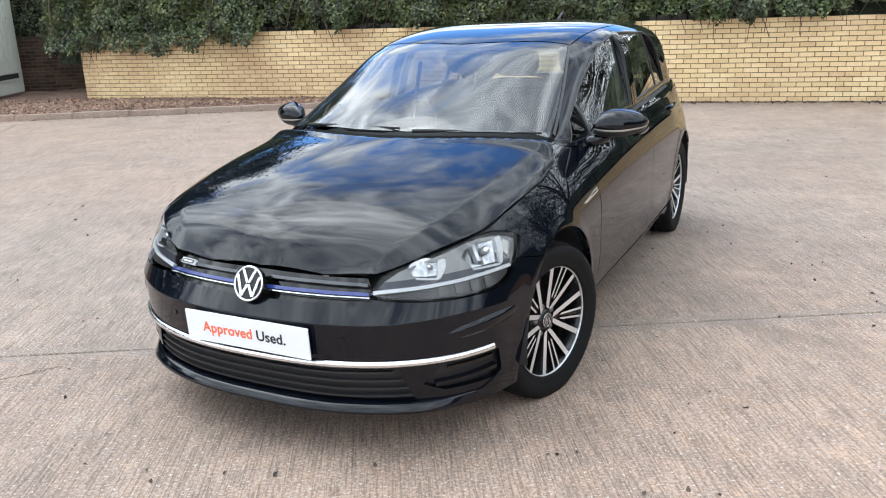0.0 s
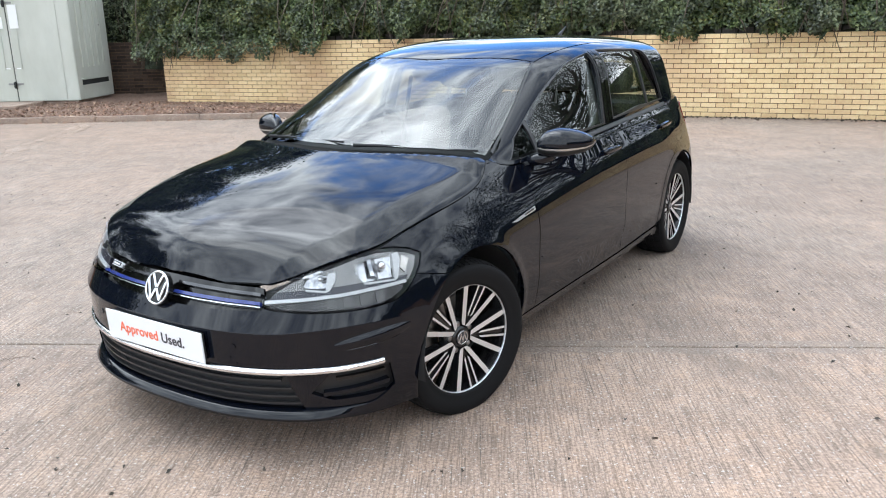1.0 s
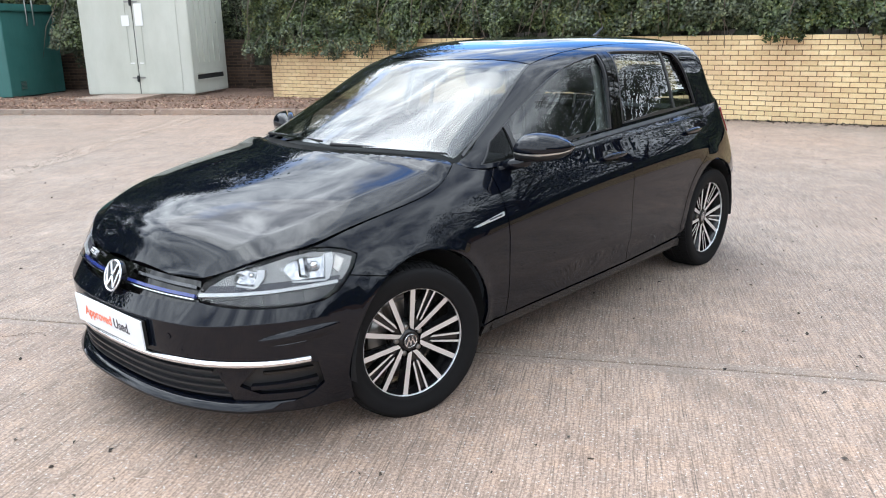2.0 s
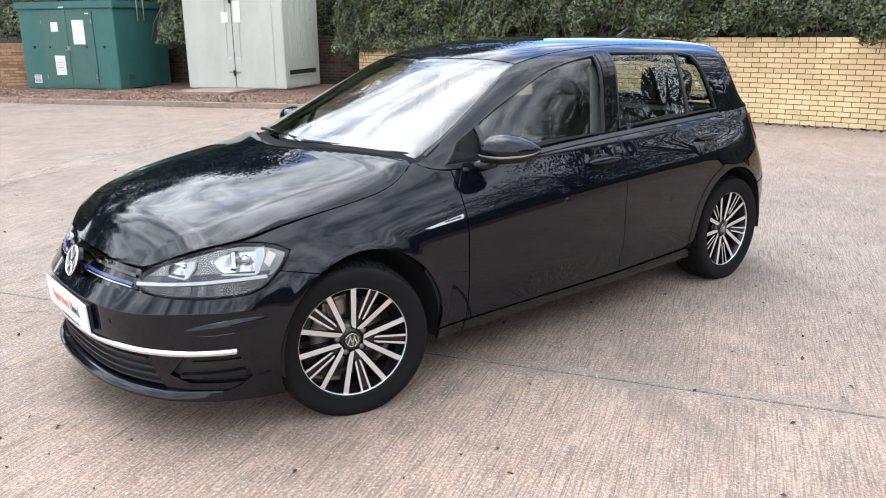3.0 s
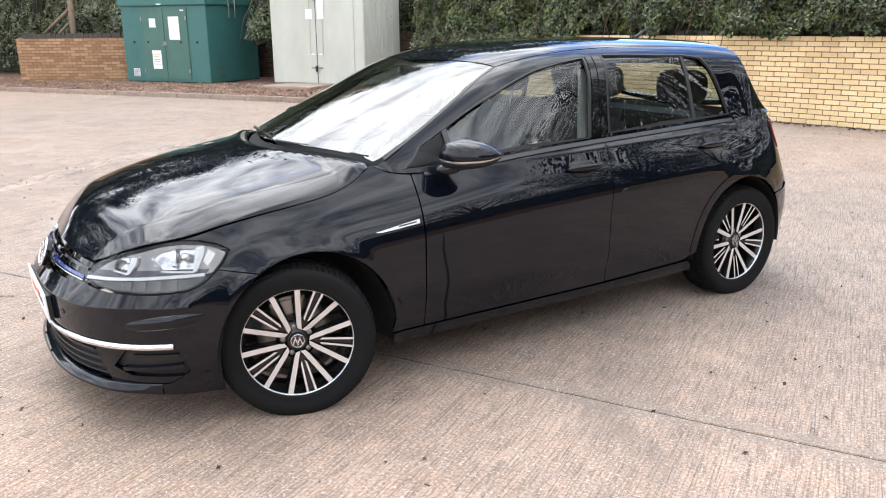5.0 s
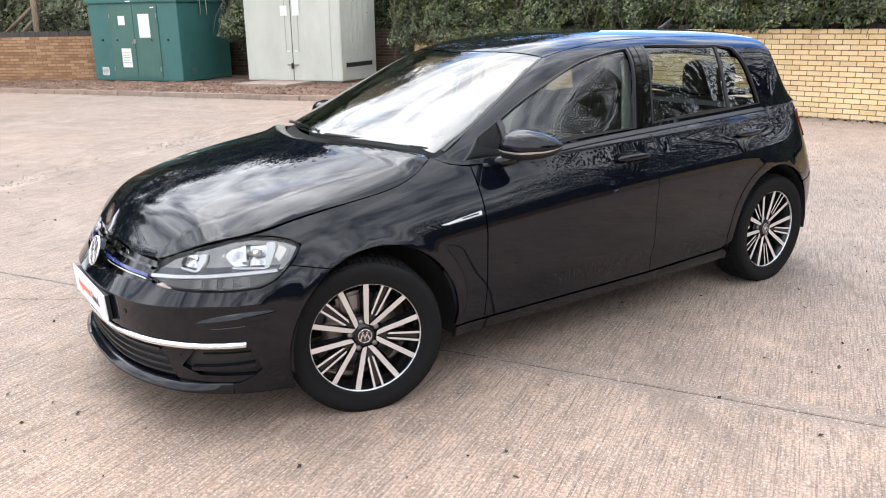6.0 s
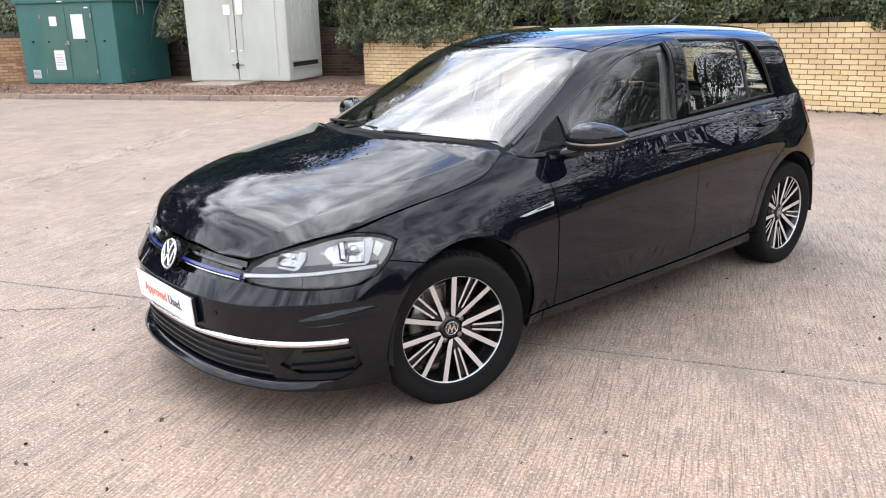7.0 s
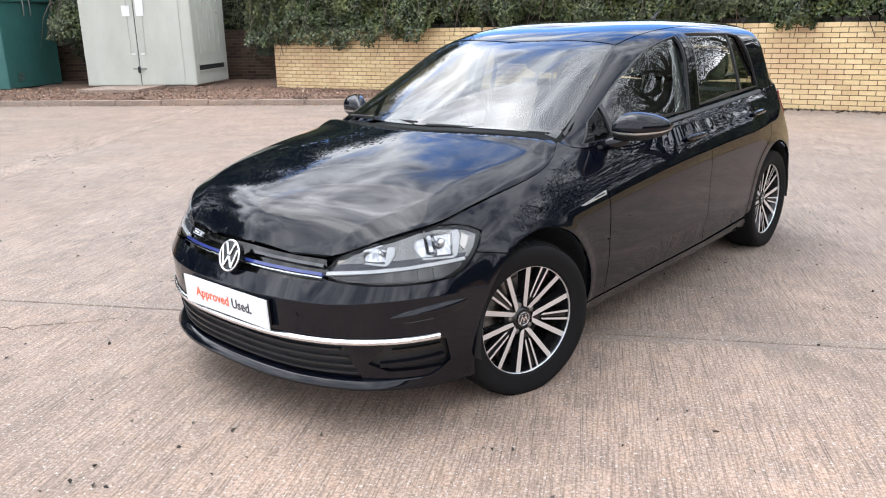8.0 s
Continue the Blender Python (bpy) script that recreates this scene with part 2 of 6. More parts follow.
tone = b.ramp(rnd, [(0.0, (0.27, 0.150, 0.080)), (0.5, (0.36, 0.210, 0.115)), (1.0, (0.45, 0.290, 0.165))])
b.color(b.mix(0.35, tone, b.ramp(b.noise(26, 4), [(0.3, 0.33), (0.7, 0.66)]), "OVERLAY")).bump(b.noise(60, 4), 0.4, 0.004)
BRICK_OLD = b.m
# brick darkened to hold the shade of the recess by the cabinets
b = Mat("shaded_brick", rough=0.92)
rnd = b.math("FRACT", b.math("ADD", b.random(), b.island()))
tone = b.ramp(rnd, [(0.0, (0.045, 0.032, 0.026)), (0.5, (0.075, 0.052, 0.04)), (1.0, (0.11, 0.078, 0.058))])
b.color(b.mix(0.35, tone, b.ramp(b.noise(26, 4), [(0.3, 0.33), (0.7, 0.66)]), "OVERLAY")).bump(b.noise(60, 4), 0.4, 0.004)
BRICK_SHADED = b.m
b = Mat("mortar", rough=0.95)
b.color(b.ramp(b.noise(14, 4), [(0.3, (0.136, 0.080, 0.046)), (0.7, (0.216, 0.136, 0.080))]))
MORTAR = b.m

b = Mat("dark_timber", rough=0.85)
b.color(b.ramp(b.noise(5, 4, 0.6, b.co((14, 14, 1))), [(0.3, (0.035, 0.032, 0.03)), (0.7, (0.10, 0.09, 0.08))]))
TIMBER_DARK = b.m
b = Mat("weathered_timber", rough=0.85)
b.color(b.ramp(b.noise(6, 4, 0.6, b.co((12, 12, 1.5))), [(0.3, (0.12, 0.085, 0.055)), (0.7, (0.30, 0.23, 0.16))]))
TIMBER = b.m
b = Mat("bark", rough=0.9)
b.color(b.ramp(b.noise(9, 5, 0.6, b.co((3, 3, 0.6))), [(0.3, (0.045, 0.035, 0.026)), (0.7, (0.14, 0.11, 0.08))])).bump(b.noise(18, 4, 0.6, b.co((3, 3, 0.5))), 0.8, 0.02)
BARK = b.m


def leaf_mat(name, stops, rough=0.45):
    m = Mat(name, rough=rough)
    tone = m.ramp(m.island(), stops)
    tone = m.mix(0.5, tone, m.ramp(m.noise(0.8, 3), [(0.3, 0.3), (0.7, 0.7)]), "OVERLAY")
    m.color(m.mix(0.6, tone, m.ramp(m.noise(3.2, 3), [(0.36, 0.16), (0.64, 0.84)]), "OVERLAY"))
    return m.m


LEAF = leaf_mat("hedge_leaf", [(0.0, (0.013, 0.023, 0.007)), (0.4, (0.032, 0.051, 0.014)), (0.75, (0.063, 0.084, 0.025)), (1.0, (0.113, 0.131, 0.047))])
LEAF_PALE = leaf_mat("pale_leaf", [(0.0, (0.034, 0.047, 0.020)), (0.5, (0.081, 0.100, 0.045)), (0.9, (0.156, 0.181, 0.090)), (1.0, (0.197, 0.206, 0.109))])
LEAF_OLIVE = leaf_mat("olive_leaf", [(0.0, (0.034, 0.041, 0.011)), (0.5, (0.082, 0.095, 0.023)), (1.0, (0.151, 0.154, 0.047))])
LEAF_GREY = leaf_mat("grey_leaf", [(0.0, (0.050, 0.062, 0.033)), (0.5, (0.118, 0.130, 0.075)), (1.0, (0.217, 0.229, 0.140))])
LEAF_TREE = leaf_mat("tree_leaf", [(0.0, (0.018, 0.030, 0.012)), (0.5, (0.036, 0.056, 0.021)), (1.0, (0.068, 0.088, 0.032))])
LITTER = leaf_mat("fallen_leaf", [(0.0, (0.104, 0.060, 0.042)), (0.4, (0.232, 0.136, 0.092)), (0.75, (0.336, 0.208, 0.144)), (1.0, (0.416, 0.320, 0.224))], 0.8)
CRUMB = leaf_mat("stone_crumb", [(0.0, (0.20, 0.165, 0.135)), (0.6, (0.33, 0.28, 0.235)), (1.0, (0.44, 0.39, 0.34))], 0.9)
DEBRIS = leaf_mat("dark_debris", [(0.0, (0.016, 0.014, 0.011)), (0.7, (0.048, 0.038, 0.030)), (1.0, (0.112, 0.088, 0.064))], 0.85)
b = Mat("bark_soil", rough=0.95)
b.color(b.ramp(b.noise(16, 5, 0.65), [(0.3, (0.088, 0.056, 0.040)), (0.6, (0.216, 0.136, 0.100)), (0.8, (0.320, 0.224, 0.168))])).bump(b.noise(30, 5), 0.8, 0.03)
SOIL = b.m
# near-black green for the backing sheet: the hedge's inner shade as colour
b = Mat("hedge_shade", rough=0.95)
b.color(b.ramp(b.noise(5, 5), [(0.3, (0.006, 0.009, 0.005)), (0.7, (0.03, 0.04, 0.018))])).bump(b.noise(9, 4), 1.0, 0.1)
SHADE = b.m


def grp(name, color, dirt):
    m = Mat(name, rough=0.42)
    c = m.mix(0.4, color, m.ramp(m.noise(1.6, 5, 0.6, m.co((1, 1, 0.45))), [(0.3, 0.36), (0.7, 0.62)]), "OVERLAY")
    m.color(m.mix(m.ramp(m.noise(4, 5, 0.65, m.co((2.5, 2.5, 0.35))), [(0.55, 0.0), (0.8, 0.4)]), c, dirt))
    m.rough(m.ramp(m.noise(3, 4), [(0.3, 0.35), (0.7, 0.6)])).bump(m.noise(120, 2), 0.08, 0.002)
    return m.m


GREEN = grp("green_grp", (0.043, 0.146, 0.134), (0.031, 0.072, 0.062))
GREEN_DOOR = grp("green_grp_door", (0.059, 0.143, 0.117), (0.031, 0.082, 0.066))
GREY = grp("grey_grp", (0.520, 0.535, 0.475), (0.447, 0.456, 0.384))
PAPER = Mat("paper", (0.82, 0.83, 0.82), 0.6).m
METAL = Mat("dull_steel", (0.30, 0.30, 0.29), 0.45, 0.9).m
SLOT = Mat("dark_slot", (0.02, 0.022, 0.022), 0.8).m
WARN = Mat("yellow_sign", (0.75, 0.45, 0.03), 0.5).m

# ---- helpers for meshes ----
def mesh_of(name, verts, faces, mat, smooth=False):
    me = bpy.data.meshes.new(name)
    me.from_pydata([tuple(map(float, v)) for v in verts], [], faces)
    me.materials.append(mat)
    if smooth:
        me.shade_smooth()
    return me


def bm_mesh(name, bm, mat, smooth=False):
    me = bpy.data.meshes.new(name)
    bm.to_mesh(me)
    bm.free()
    me.materials.append(mat)
    if smooth:
        me.shade_smooth()
    return me


def part(name, data, parent, label=""):
    """A mesh linked as one part under its thing."""
    ob = new(name, data)
    ob.parent = parent
    return tagged(ob, label)


def box_bm(x0, x1, y0, y1, z0, z1, bevel=0.0):
    own = bmesh.new()
    bmesh.ops.create_cube(own, size=1)
    for v in own.verts:
        v.co = Vector(((x0 + x1) / 2 + v.co.x * (x1 - x0), (y0 + y1) / 2 + v.co.y * (y1 - y0), (z0 + z1) / 2 + v.co.z * (z1 - z0)))
    if bevel:
        bmesh.ops.bevel(own, geom=own.edges[:], offset=bevel, segments=2, affect="EDGES")
    return own


def box(name, x0, x1, y0, y1, z0, z1, mat, bevel=0.0):
    return bm_mesh(name, box_bm(x0, x1, y0, y1, z0, z1, bevel), mat)


def tubes(name, runs, mat, sides=7):
    """Tapered round tubes, each run a list of (point, radius), joined in one mesh."""
    verts, faces = [], []
    for run in runs:
        first = len(verts)
        for k, (p, r) in enumerate(run):
            a = Vector(run[max(k - 1, 0)][0])
            b = Vector(run[min(k + 1, len(run) - 1)][0])
            d = (b - a).normalized()
            u = d.orthogonal().normalized()
            w = d.cross(u)
            for i in range(sides):
                t = 2 * math.pi * i / sides
                verts.append(Vector(p) + (u * math.cos(t) + w * math.sin(t)) * r)
        n = len(run)
        for k in range(n - 1):
            for i in range(sides):
                j = (i + 1) % sides
                faces.append((first + k * sides + i, first + k * sides + j, first + (k + 1) * sides + j, first + (k + 1) * sides + i))
        faces.append(tuple(first + i for i in range(sides))[::-1])
        faces.append(tuple(first + (n - 1) * sides + i for i in range(sides)))
    return mesh_of(name, verts, faces, mat, True)


def leaves(name, at, out, size, mat, rng, droop=0.2):
    """Many small folded leaves at the places given, facing roughly outwards."""
    n = len(at)
    nor = out + rng.normal(0, 0.55, (n, 3))
    nor /= np.linalg.norm(nor, axis=1)[:, None]
    along = rng.normal(0, 1, (n, 3)) - np.array([0, 0, droop])
    along -= nor * (along * nor).sum(1)[:, None]
    along /= np.linalg.norm(along, axis=1)[:, None]
    across = np.cross(nor, along)
    sz = (size * rng.uniform(0.6, 1.35, n))[:, None]
    fold = nor * sz * 0.16
    v = np.stack([at - along * sz * 0.5, at + across * sz * 0.3 + fold, at + along * sz * 0.5, at - across * sz * 0.3 + fold], 1).reshape(-1, 3)
    idx = np.arange(n) * 4
    f = np.stack([np.stack([idx, idx + 1, idx + 2], 1), np.stack([idx, idx + 2, idx + 3], 1)], 1).reshape(-1, 3)
    me = bpy.data.meshes.new(name)
    me.vertices.add(len(v))
    me.vertices.foreach_set("co", v.ravel().astype(np.float32))
    me.loops.add(len(f) * 3)
    me.loops.foreach_set("vertex_index", f.ravel().astype(np.int32))
    me.polygons.add(len(f))
    me.polygons.foreach_set("loop_start", (np.arange(len(f)) * 3).astype(np.int32))
    me.update(calc_edges=True)
    me.materials.append(mat)
    return me


def bumpy(x, y, z, scale, seed=0.0):
    return noise.noise(Vector((x * scale + seed, y * scale, z * scale)))


def smooth_curve(points):
    """A smooth one-valued curve (monotone cubic) through (u, v) pairs."""
    u, v = np.array(points, float).T
    d = np.diff(v) / np.diff(u)
    m = np.r_[d[0], np.where(d[:-1] * d[1:] > 0, 2 * d[:-1] * d[1:] / (d[:-1] + d[1:] + 1e-12), 0), d[-1]]

    def f(x):
        x = np.clip(np.asarray(x, float), u[0], u[-1])
        k = np.clip(np.searchsorted(u, x) - 1, 0, len(u) - 2)
        h = u[k + 1] - u[k]
        t = (x - u[k]) / h
        return (2 * t**3 - 3 * t**2 + 1) * v[k] + (t**3 - 2 * t**2 + t) * h * m[k] + (3 * t**2 - 2 * t**3) * v[k + 1] + (t**3 - t**2) * h * m[k + 1]

    return f


def fair_curve(points):
    """A curve of even curvature (natural cubic spline) through (u, v) pairs."""
    u, v = np.array(points, float).T
    n, h = len(u), np.diff(u)
    a, r = np.eye(n), np.zeros(n)
    for i in range(1, n - 1):
        a[i, i - 1 : i + 2] = h[i - 1], 2 * (h[i - 1] + h[i]), h[i]
        r[i] = 6 * ((v[i + 1] - v[i]) / h[i] - (v[i] - v[i - 1]) / h[i - 1])
    c = np.linalg.solve(a, r)

    def f(x):
        x = np.clip(np.asarray(x, float), u[0], u[-1])
        k = np.clip(np.searchsorted(u, x) - 1, 0, n - 2)
        t, hk = x - u[k], h[k]
        return v[k] + t * ((v[k + 1] - v[k]) / hk - hk * (2 * c[k] + c[k + 1]) / 6) + t**2 * c[k] / 2 + t**3 * (c[k + 1] - c[k]) / (6 * hk)

    return f


# ---- ground: one sheet, with the concrete slabs cast on it ----
ground = tagged(new("ground", mesh_of("ground", [(-600, -600, -0.03), (600, -600, -0.03), (600, 600, -0.03), (-600, 600, -0.03)], [(0, 1, 2, 3)], JOINT_DIRT)), "pale brushed concrete yard with a worn joint and dark specks", "ground", kind="structure")
JA, JB = Vector((math.cos(JOINT_ROT), math.sin(JOINT_ROT), 0)), Vector((-math.sin(JOINT_ROT), math.cos(JOINT_ROT), 0))


def slab(b0, b1, a0=-90.0, a1=90.0):
    """A cast slab between two lines along the joint, with chipped, eased edges."""
    verts, faces, n = [], [], 500
    for k in range(n + 1):
        a = a0 + (a1 - a0) * (0.5 + 0.5 * (2 * k / n - 1) ** 3)
        chip0, chip1 = 0.004 * bumpy(a * 6, b0, 0, 1), 0.004 * bumpy(a * 6, b1, 3, 1)
        for b, z in ((b0 + chip0, -0.03), (b0 + chip0, -0.006), (b0 + 0.004 + chip0, 0), (b1 - 0.004 + chip1, 0), (b1 + chip1, -0.006), (b1 + chip1, -0.03)):
            verts.append(Vector(JOINT_AT) + JA * a + JB * b + Vector((0, 0, z)))
    for k in range(n):
        for i in range(5):
            faces.append((k * 6 + i, (k + 1) * 6 + i, (k + 1) * 6 + i + 1, k * 6 + i + 1))
    return mesh_of("slab", verts, faces, CONCRETE)


part("slab", slab(-60, -0.0048), ground)
part("slab", slab(0.0048, 60), ground)
fill = [Vector(JOINT_AT) + JA * a + JB * b + Vector((0, 0, -0.0045)) for a, b in ((-90, -0.010), (90, -0.010), (90, 0.010), (-90, 0.010))]
part("joint_fill", mesh_of("joint_fill", fill, [(0, 1, 2, 3)], JOINT_DIRT), ground, "dirt packed into the joint")


def ribbon(name, a, b, width, mat, wobble, lift, seed, n=60, taper=False):
    """A flat irregular strip on the concrete from a to b."""
    a, b = Vector((*a, 0)), Vector((*b, 0))
    side = (b - a).normalized().cross(Vector((0, 0, 1)))
    verts, faces = [], []
    for k in range(n + 1):
        t = k / n
        p = a.lerp(b, t) + side * wobble * bumpy(t * 9, seed, 0, 1)
        w = width * (math.sin(math.pi * t) ** 0.4 if taper else 1)
        for s, e in ((-1, 3.0), (1, 7.0)):
            q = p + side * s * (w / 2 + width * (0.22 * bumpy(t * 40, e + seed, 0, 1) + 0.14 * bumpy(t * 170, e + seed, 3, 1)))
            verts += [(q.x, q.y, lift)]
    for k in range(n):
        faces.append((2 * k, 2 * k + 1, 2 * k + 3, 2 * k + 2))
    return mesh_of(name, verts, faces, mat)


part("patched_strip", ribbon("patched_strip", (-4.2, -1.75), (-10.2, 5.75), 0.30, CONCRETE_OLD, 0.10, 0.003, 2.0, 420), ground, "rough patched strip of paler concrete")
part("crack", ribbon("crack", (-1.75, -1.25), (-1.36, -0.80), 0.008, JOINT_DIRT, 0.05, 0.0015, 5.0, 40, True), ground, "thin dark crack")
part("crack", ribbon("crack", (-1.25, -0.62), (-1.36, -0.80), 0.006, JOINT_DIRT, 0.03, 0.0015, 8.0, 30, True), ground, "thin dark crack")

# ---- brick walls ----
CORE = 0.008


def brick_mesh(length, mat, depth=CORE, height=0.067):
    """One brick's face, proud of the mortar, with eased edges."""
    l, h, d, e = length / 2, height / 2, depth, 0.003
    v = [(-l, 0.004, -h), (l, 0.004, -h), (l, 0.004, h), (-l, 0.004, h), (-l + e, -d, -h + e), (l - e, -d, -h + e), (l - e, -d, h - e), (-l + e, -d, h - e)]
    f = [(4, 5, 6, 7), (0, 1, 5, 4), (1, 2, 6, 5), (2, 3, 7, 6), (3, 0, 4, 7)]
    return v, f


def brick_wall(name, at, angle, length, height, mat, label, near=None, thick=0.215):
    """A wall of stretcher bond: a mortar core and a face of single bricks; those in the stretch near are parts of their own."""
    m = pose(*at, 0, 0, angle)
    wall = new(name, box("core", 0, length, 0, thick, 0, height - 0.004, MORTAR))
    wall.matrix_basis = m
    tagged(wall, label, "wall", kind="structure")
    v0, f0 = brick_mesh(0.217, mat)
    single = mesh_of("brick", v0, f0, mat)
    verts, faces = [], []
    rng = random.Random(name)
    for row in range(round(height / 0.075)):
        z = row * 0.075 + 0.0375
        x = 0.1125 if row % 2 else 0.0
        while x < length:
            x0, x1 = max(x, 0) + 0.004, min(x + 0.225, length) - 0.004
            mid = (x0 + x1) / 2
            out, tilt = rng.uniform(-0.002, 0.0025), rng.uniform(-0.0015, 0.0015)
            if near and near[0] < mid < near[1] and x1 - x0 > 0.2:
                ob = new("brick", single)
                ob.parent = wall
                ob.matrix_basis = pose(mid, -out, z + tilt, 0, rng.uniform(-0.4, 0.4), 0)
            elif x1 - x0 > 0.03:
                k = len(verts)
                s = (x1 - x0) / 0.217
                verts += [(mid + a * s, b - out, z + c + tilt) for a, b, c in v0]
                faces += [tuple(k + i for i in f) for f in f0]
            x += 0.225
        if row % 2:
            k = len(verts)
            verts += [(0.0562 + a * 0.47, b, z + c) for a, b, c in v0]
            faces += [tuple(k + i for i in f) for f in f0]
    tagged(part("brickwork", mesh_of("brickwork", verts, faces, mat), wall), kind="stuff")
    return wall


WALL_AT, WALL_ANGLE = (-11.56, 8.42, 0), 10.8
WALL_M = pose(*WALL_AT, 0, 0, WALL_ANGLE)


def edging(name, at, angle, length, z0, z1):
    """Dark upright boards along the top of a wall."""
    m = pose(*at, 0, 0, angle)
    e = tagged(new(name), "dark weathered timber edging boards behind the wall", "edging")
    e.matrix_basis = m
    one = box("board", 0.004, 0.116, 0, 0.022, z0, z1, TIMBER_DARK, 0.003)
    for k in range(int(length / 0.12)):
        b = part("board", one, e)
        b.matrix_basis = pose(k * 0.12, 0.004 * math.sin(k * 2.3), 0.012 * math.sin(k * 1.7), 0, 0.4 * math.sin(k * 3.1), 0)


edging("timber_edging", tuple(WALL_M @ Vector((0, 0.16, 0))), WALL_ANGLE, 26, 1.0, 1.35)
edging("timber_edging", (-20.72, 1.28, 0), 62, 4.4, 1.0, 1.33)

# ---- kerb and planting bed ----
KERB_ANGLE, KERB_AT = 32.2, (-18.8, 0.53, 0)
KERB_M = pose(*KERB_AT, 0, 0, KERB_ANGLE)
kerb = tagged(new("kerb"), "worn concrete kerb stones edging the planting bed", "kerb", kind="structure")
kerb.matrix_basis = KERB_M
stone = box("kerb_stone", 0.004, 0.908, 0, 0.15, -0.03, 0.095, KERB, 0.014)
for k in range(-18, 19):
    ob = part("kerb_stone", stone, kerb)
    ob.matrix_basis = pose(k * 0.912, 0.004 * math.sin(k * 1.9), 0.004 * math.sin(k * 2.7), 0, 0.15 * math.sin(k * 3.7), 0.25 * math.sin(k * 1.3))


def bed():
    """Soil between kerb and walls, a little uneven."""
    n, m, verts, faces = 160, 24, [], []
    for i in range(n + 1):
        for j in range(m + 1):
            s, d = -16.5 + 34.0 * i / n, 0.148 + 9.0 * (j / m) ** 1.6
            p = KERB_M @ Vector((s, d, 0))
            z = 0.08 + 0.035 * min(d, 0.6) + 0.03 * bumpy(p.x, p.y, 0, 1.5) + 0.012 * bumpy(p.x, p.y, 0, 7)
            verts.append((p.x, p.y, z))
    for i in range(n):
        for j in range(m):
            a = i * (m + 1) + j
            q = Vector(verts[a])
            w = WALL_M.inverted() @ q
            if w.y < 0.1 or w.x < -0.2:
                faces.append((a, a + m + 1, a + m + 2, a + 1))
    return tagged(new("planting_bed", mesh_of("planting_bed", verts, faces, SOIL, True)), "bark-covered planting bed behind the kerb", "bed", kind="structure")


bed()

# ---- service cabinets ----
def cabinet_at(name, label, corner, angle):
    ob = tagged(new(name), label, "cabinet")
    ob.matrix_basis = pose(*corner, 0, 0, angle)
    return ob


def green_cabinet():
    c = cabinet_at("green_cabinet", "green fibreglass service cabinet with double doors and paper notices", (-16.55, 4.93, 0.1), 32.5)
    W, D, H = 2.78, 1.95, 1.88
    part("body", box("body", -W, 0, 0, D, 0.02, H, GREEN, 0.012), c)
    part("roof", box("roof", -W - 0.06, 0.06, -0.06, D + 0.06, H + 0.004, H + 0.17, GREEN, 0.02), c)
    part("plinth", box("plinth", -W + 0.03, -0.03, 0.03, D, -0.15, 0.018, SLOT), c)
    for x0, x1 in ((-2.12, -1.366), (-1.356, -0.60)):
        d = part("door", box("door", x0, x1, -0.018, -0.002, 0.10, H - 0.05, GREEN_DOOR, 0.004), c)
        hx = x0 + 0.03 if x0 < -1.5 else x1 - 0.03
        for z in (0.30, 1.58):
            part("hinge", box("hinge", hx - 0.02, hx + 0.02, -0.035, -0.019, z - 0.05, z + 0.05, METAL, 0.004), d)
    part("lock", box("lock", -1.40, -1.30, -0.05, -0.02, 0.92, 1.02, METAL, 0.012), c, "steel lock")
    part("padlock", box("padlock", -1.46, -1.41, -0.045, -0.02, 0.90, 0.96, METAL, 0.01), c)
    for x in (-2.40, -1.92, -0.84, -0.34):
        bm = bmesh.new()
        bmesh.ops.create_cone(bm, cap_ends=True, segments=12, radius1=0.03, radius2=0.022, depth=0.03, matrix=pose(x, -0.02, 1.0, 90, 0, 0))
        part("stud", bm_mesh("stud", bm, SLOT), c)
    for x0, x1, z0, z1 in ((-1.83, -1.62, 1.36, 1.58), (-1.20, -0.86, 1.06, 1.62), (-1.82, -1.52, 0.34, 0.80)):
        part("notice", box("notice", x0, x1, -0.0215, -0.0195, z0, z1, PAPER), c, "white paper notice")
    for k in range(5):
        part("print_line", box("print_line", -1.78, -1.56 - 0.03 * (k % 2), -0.0225, -0.0217, 0.45 + 0.06 * k, 0.463 + 0.06 * k, WARN if k == 4 else METAL, 0), c)
    part("label_strip", box("label_strip", -1.50, -1.35, -0.066, -0.0615, H + 0.02, H + 0.05, PAPER), c)
    part("label_strip", box("label_strip", -0.80, -0.68, -0.0205, -0.0185, H - 0.13, H - 0.10, PAPER), c)

    def vent(parent, m, mat):
        v = part("vent", box("vent", -0.11, 0.11, -0.012, 0.0, 0, 0.2, mat, 0.004), parent)
        v.matrix_basis = m
        for k in range(6):
            s = part("louvre", box("louvre", -0.095, 0.095, -0.02, -0.013, 0.02 + k * 0.03, 0.034 + k * 0.03, METAL, 0.002), v)
        return v

    vent(c, pose(-2.42, -0.003, 0.14), PAPER)
    vent(c, pose(0.003, 0.42, 0.16, 0, 0, 90), GREEN)
    for y in (0.78, 1.02):
        part("conduit", tubes("conduit", [[((0.07, y, H + 0.5), 0.014), ((0.07, y, H - 0.25), 0.014), ((0.05, y, H - 0.30), 0.018)]], METAL), c)
    return c


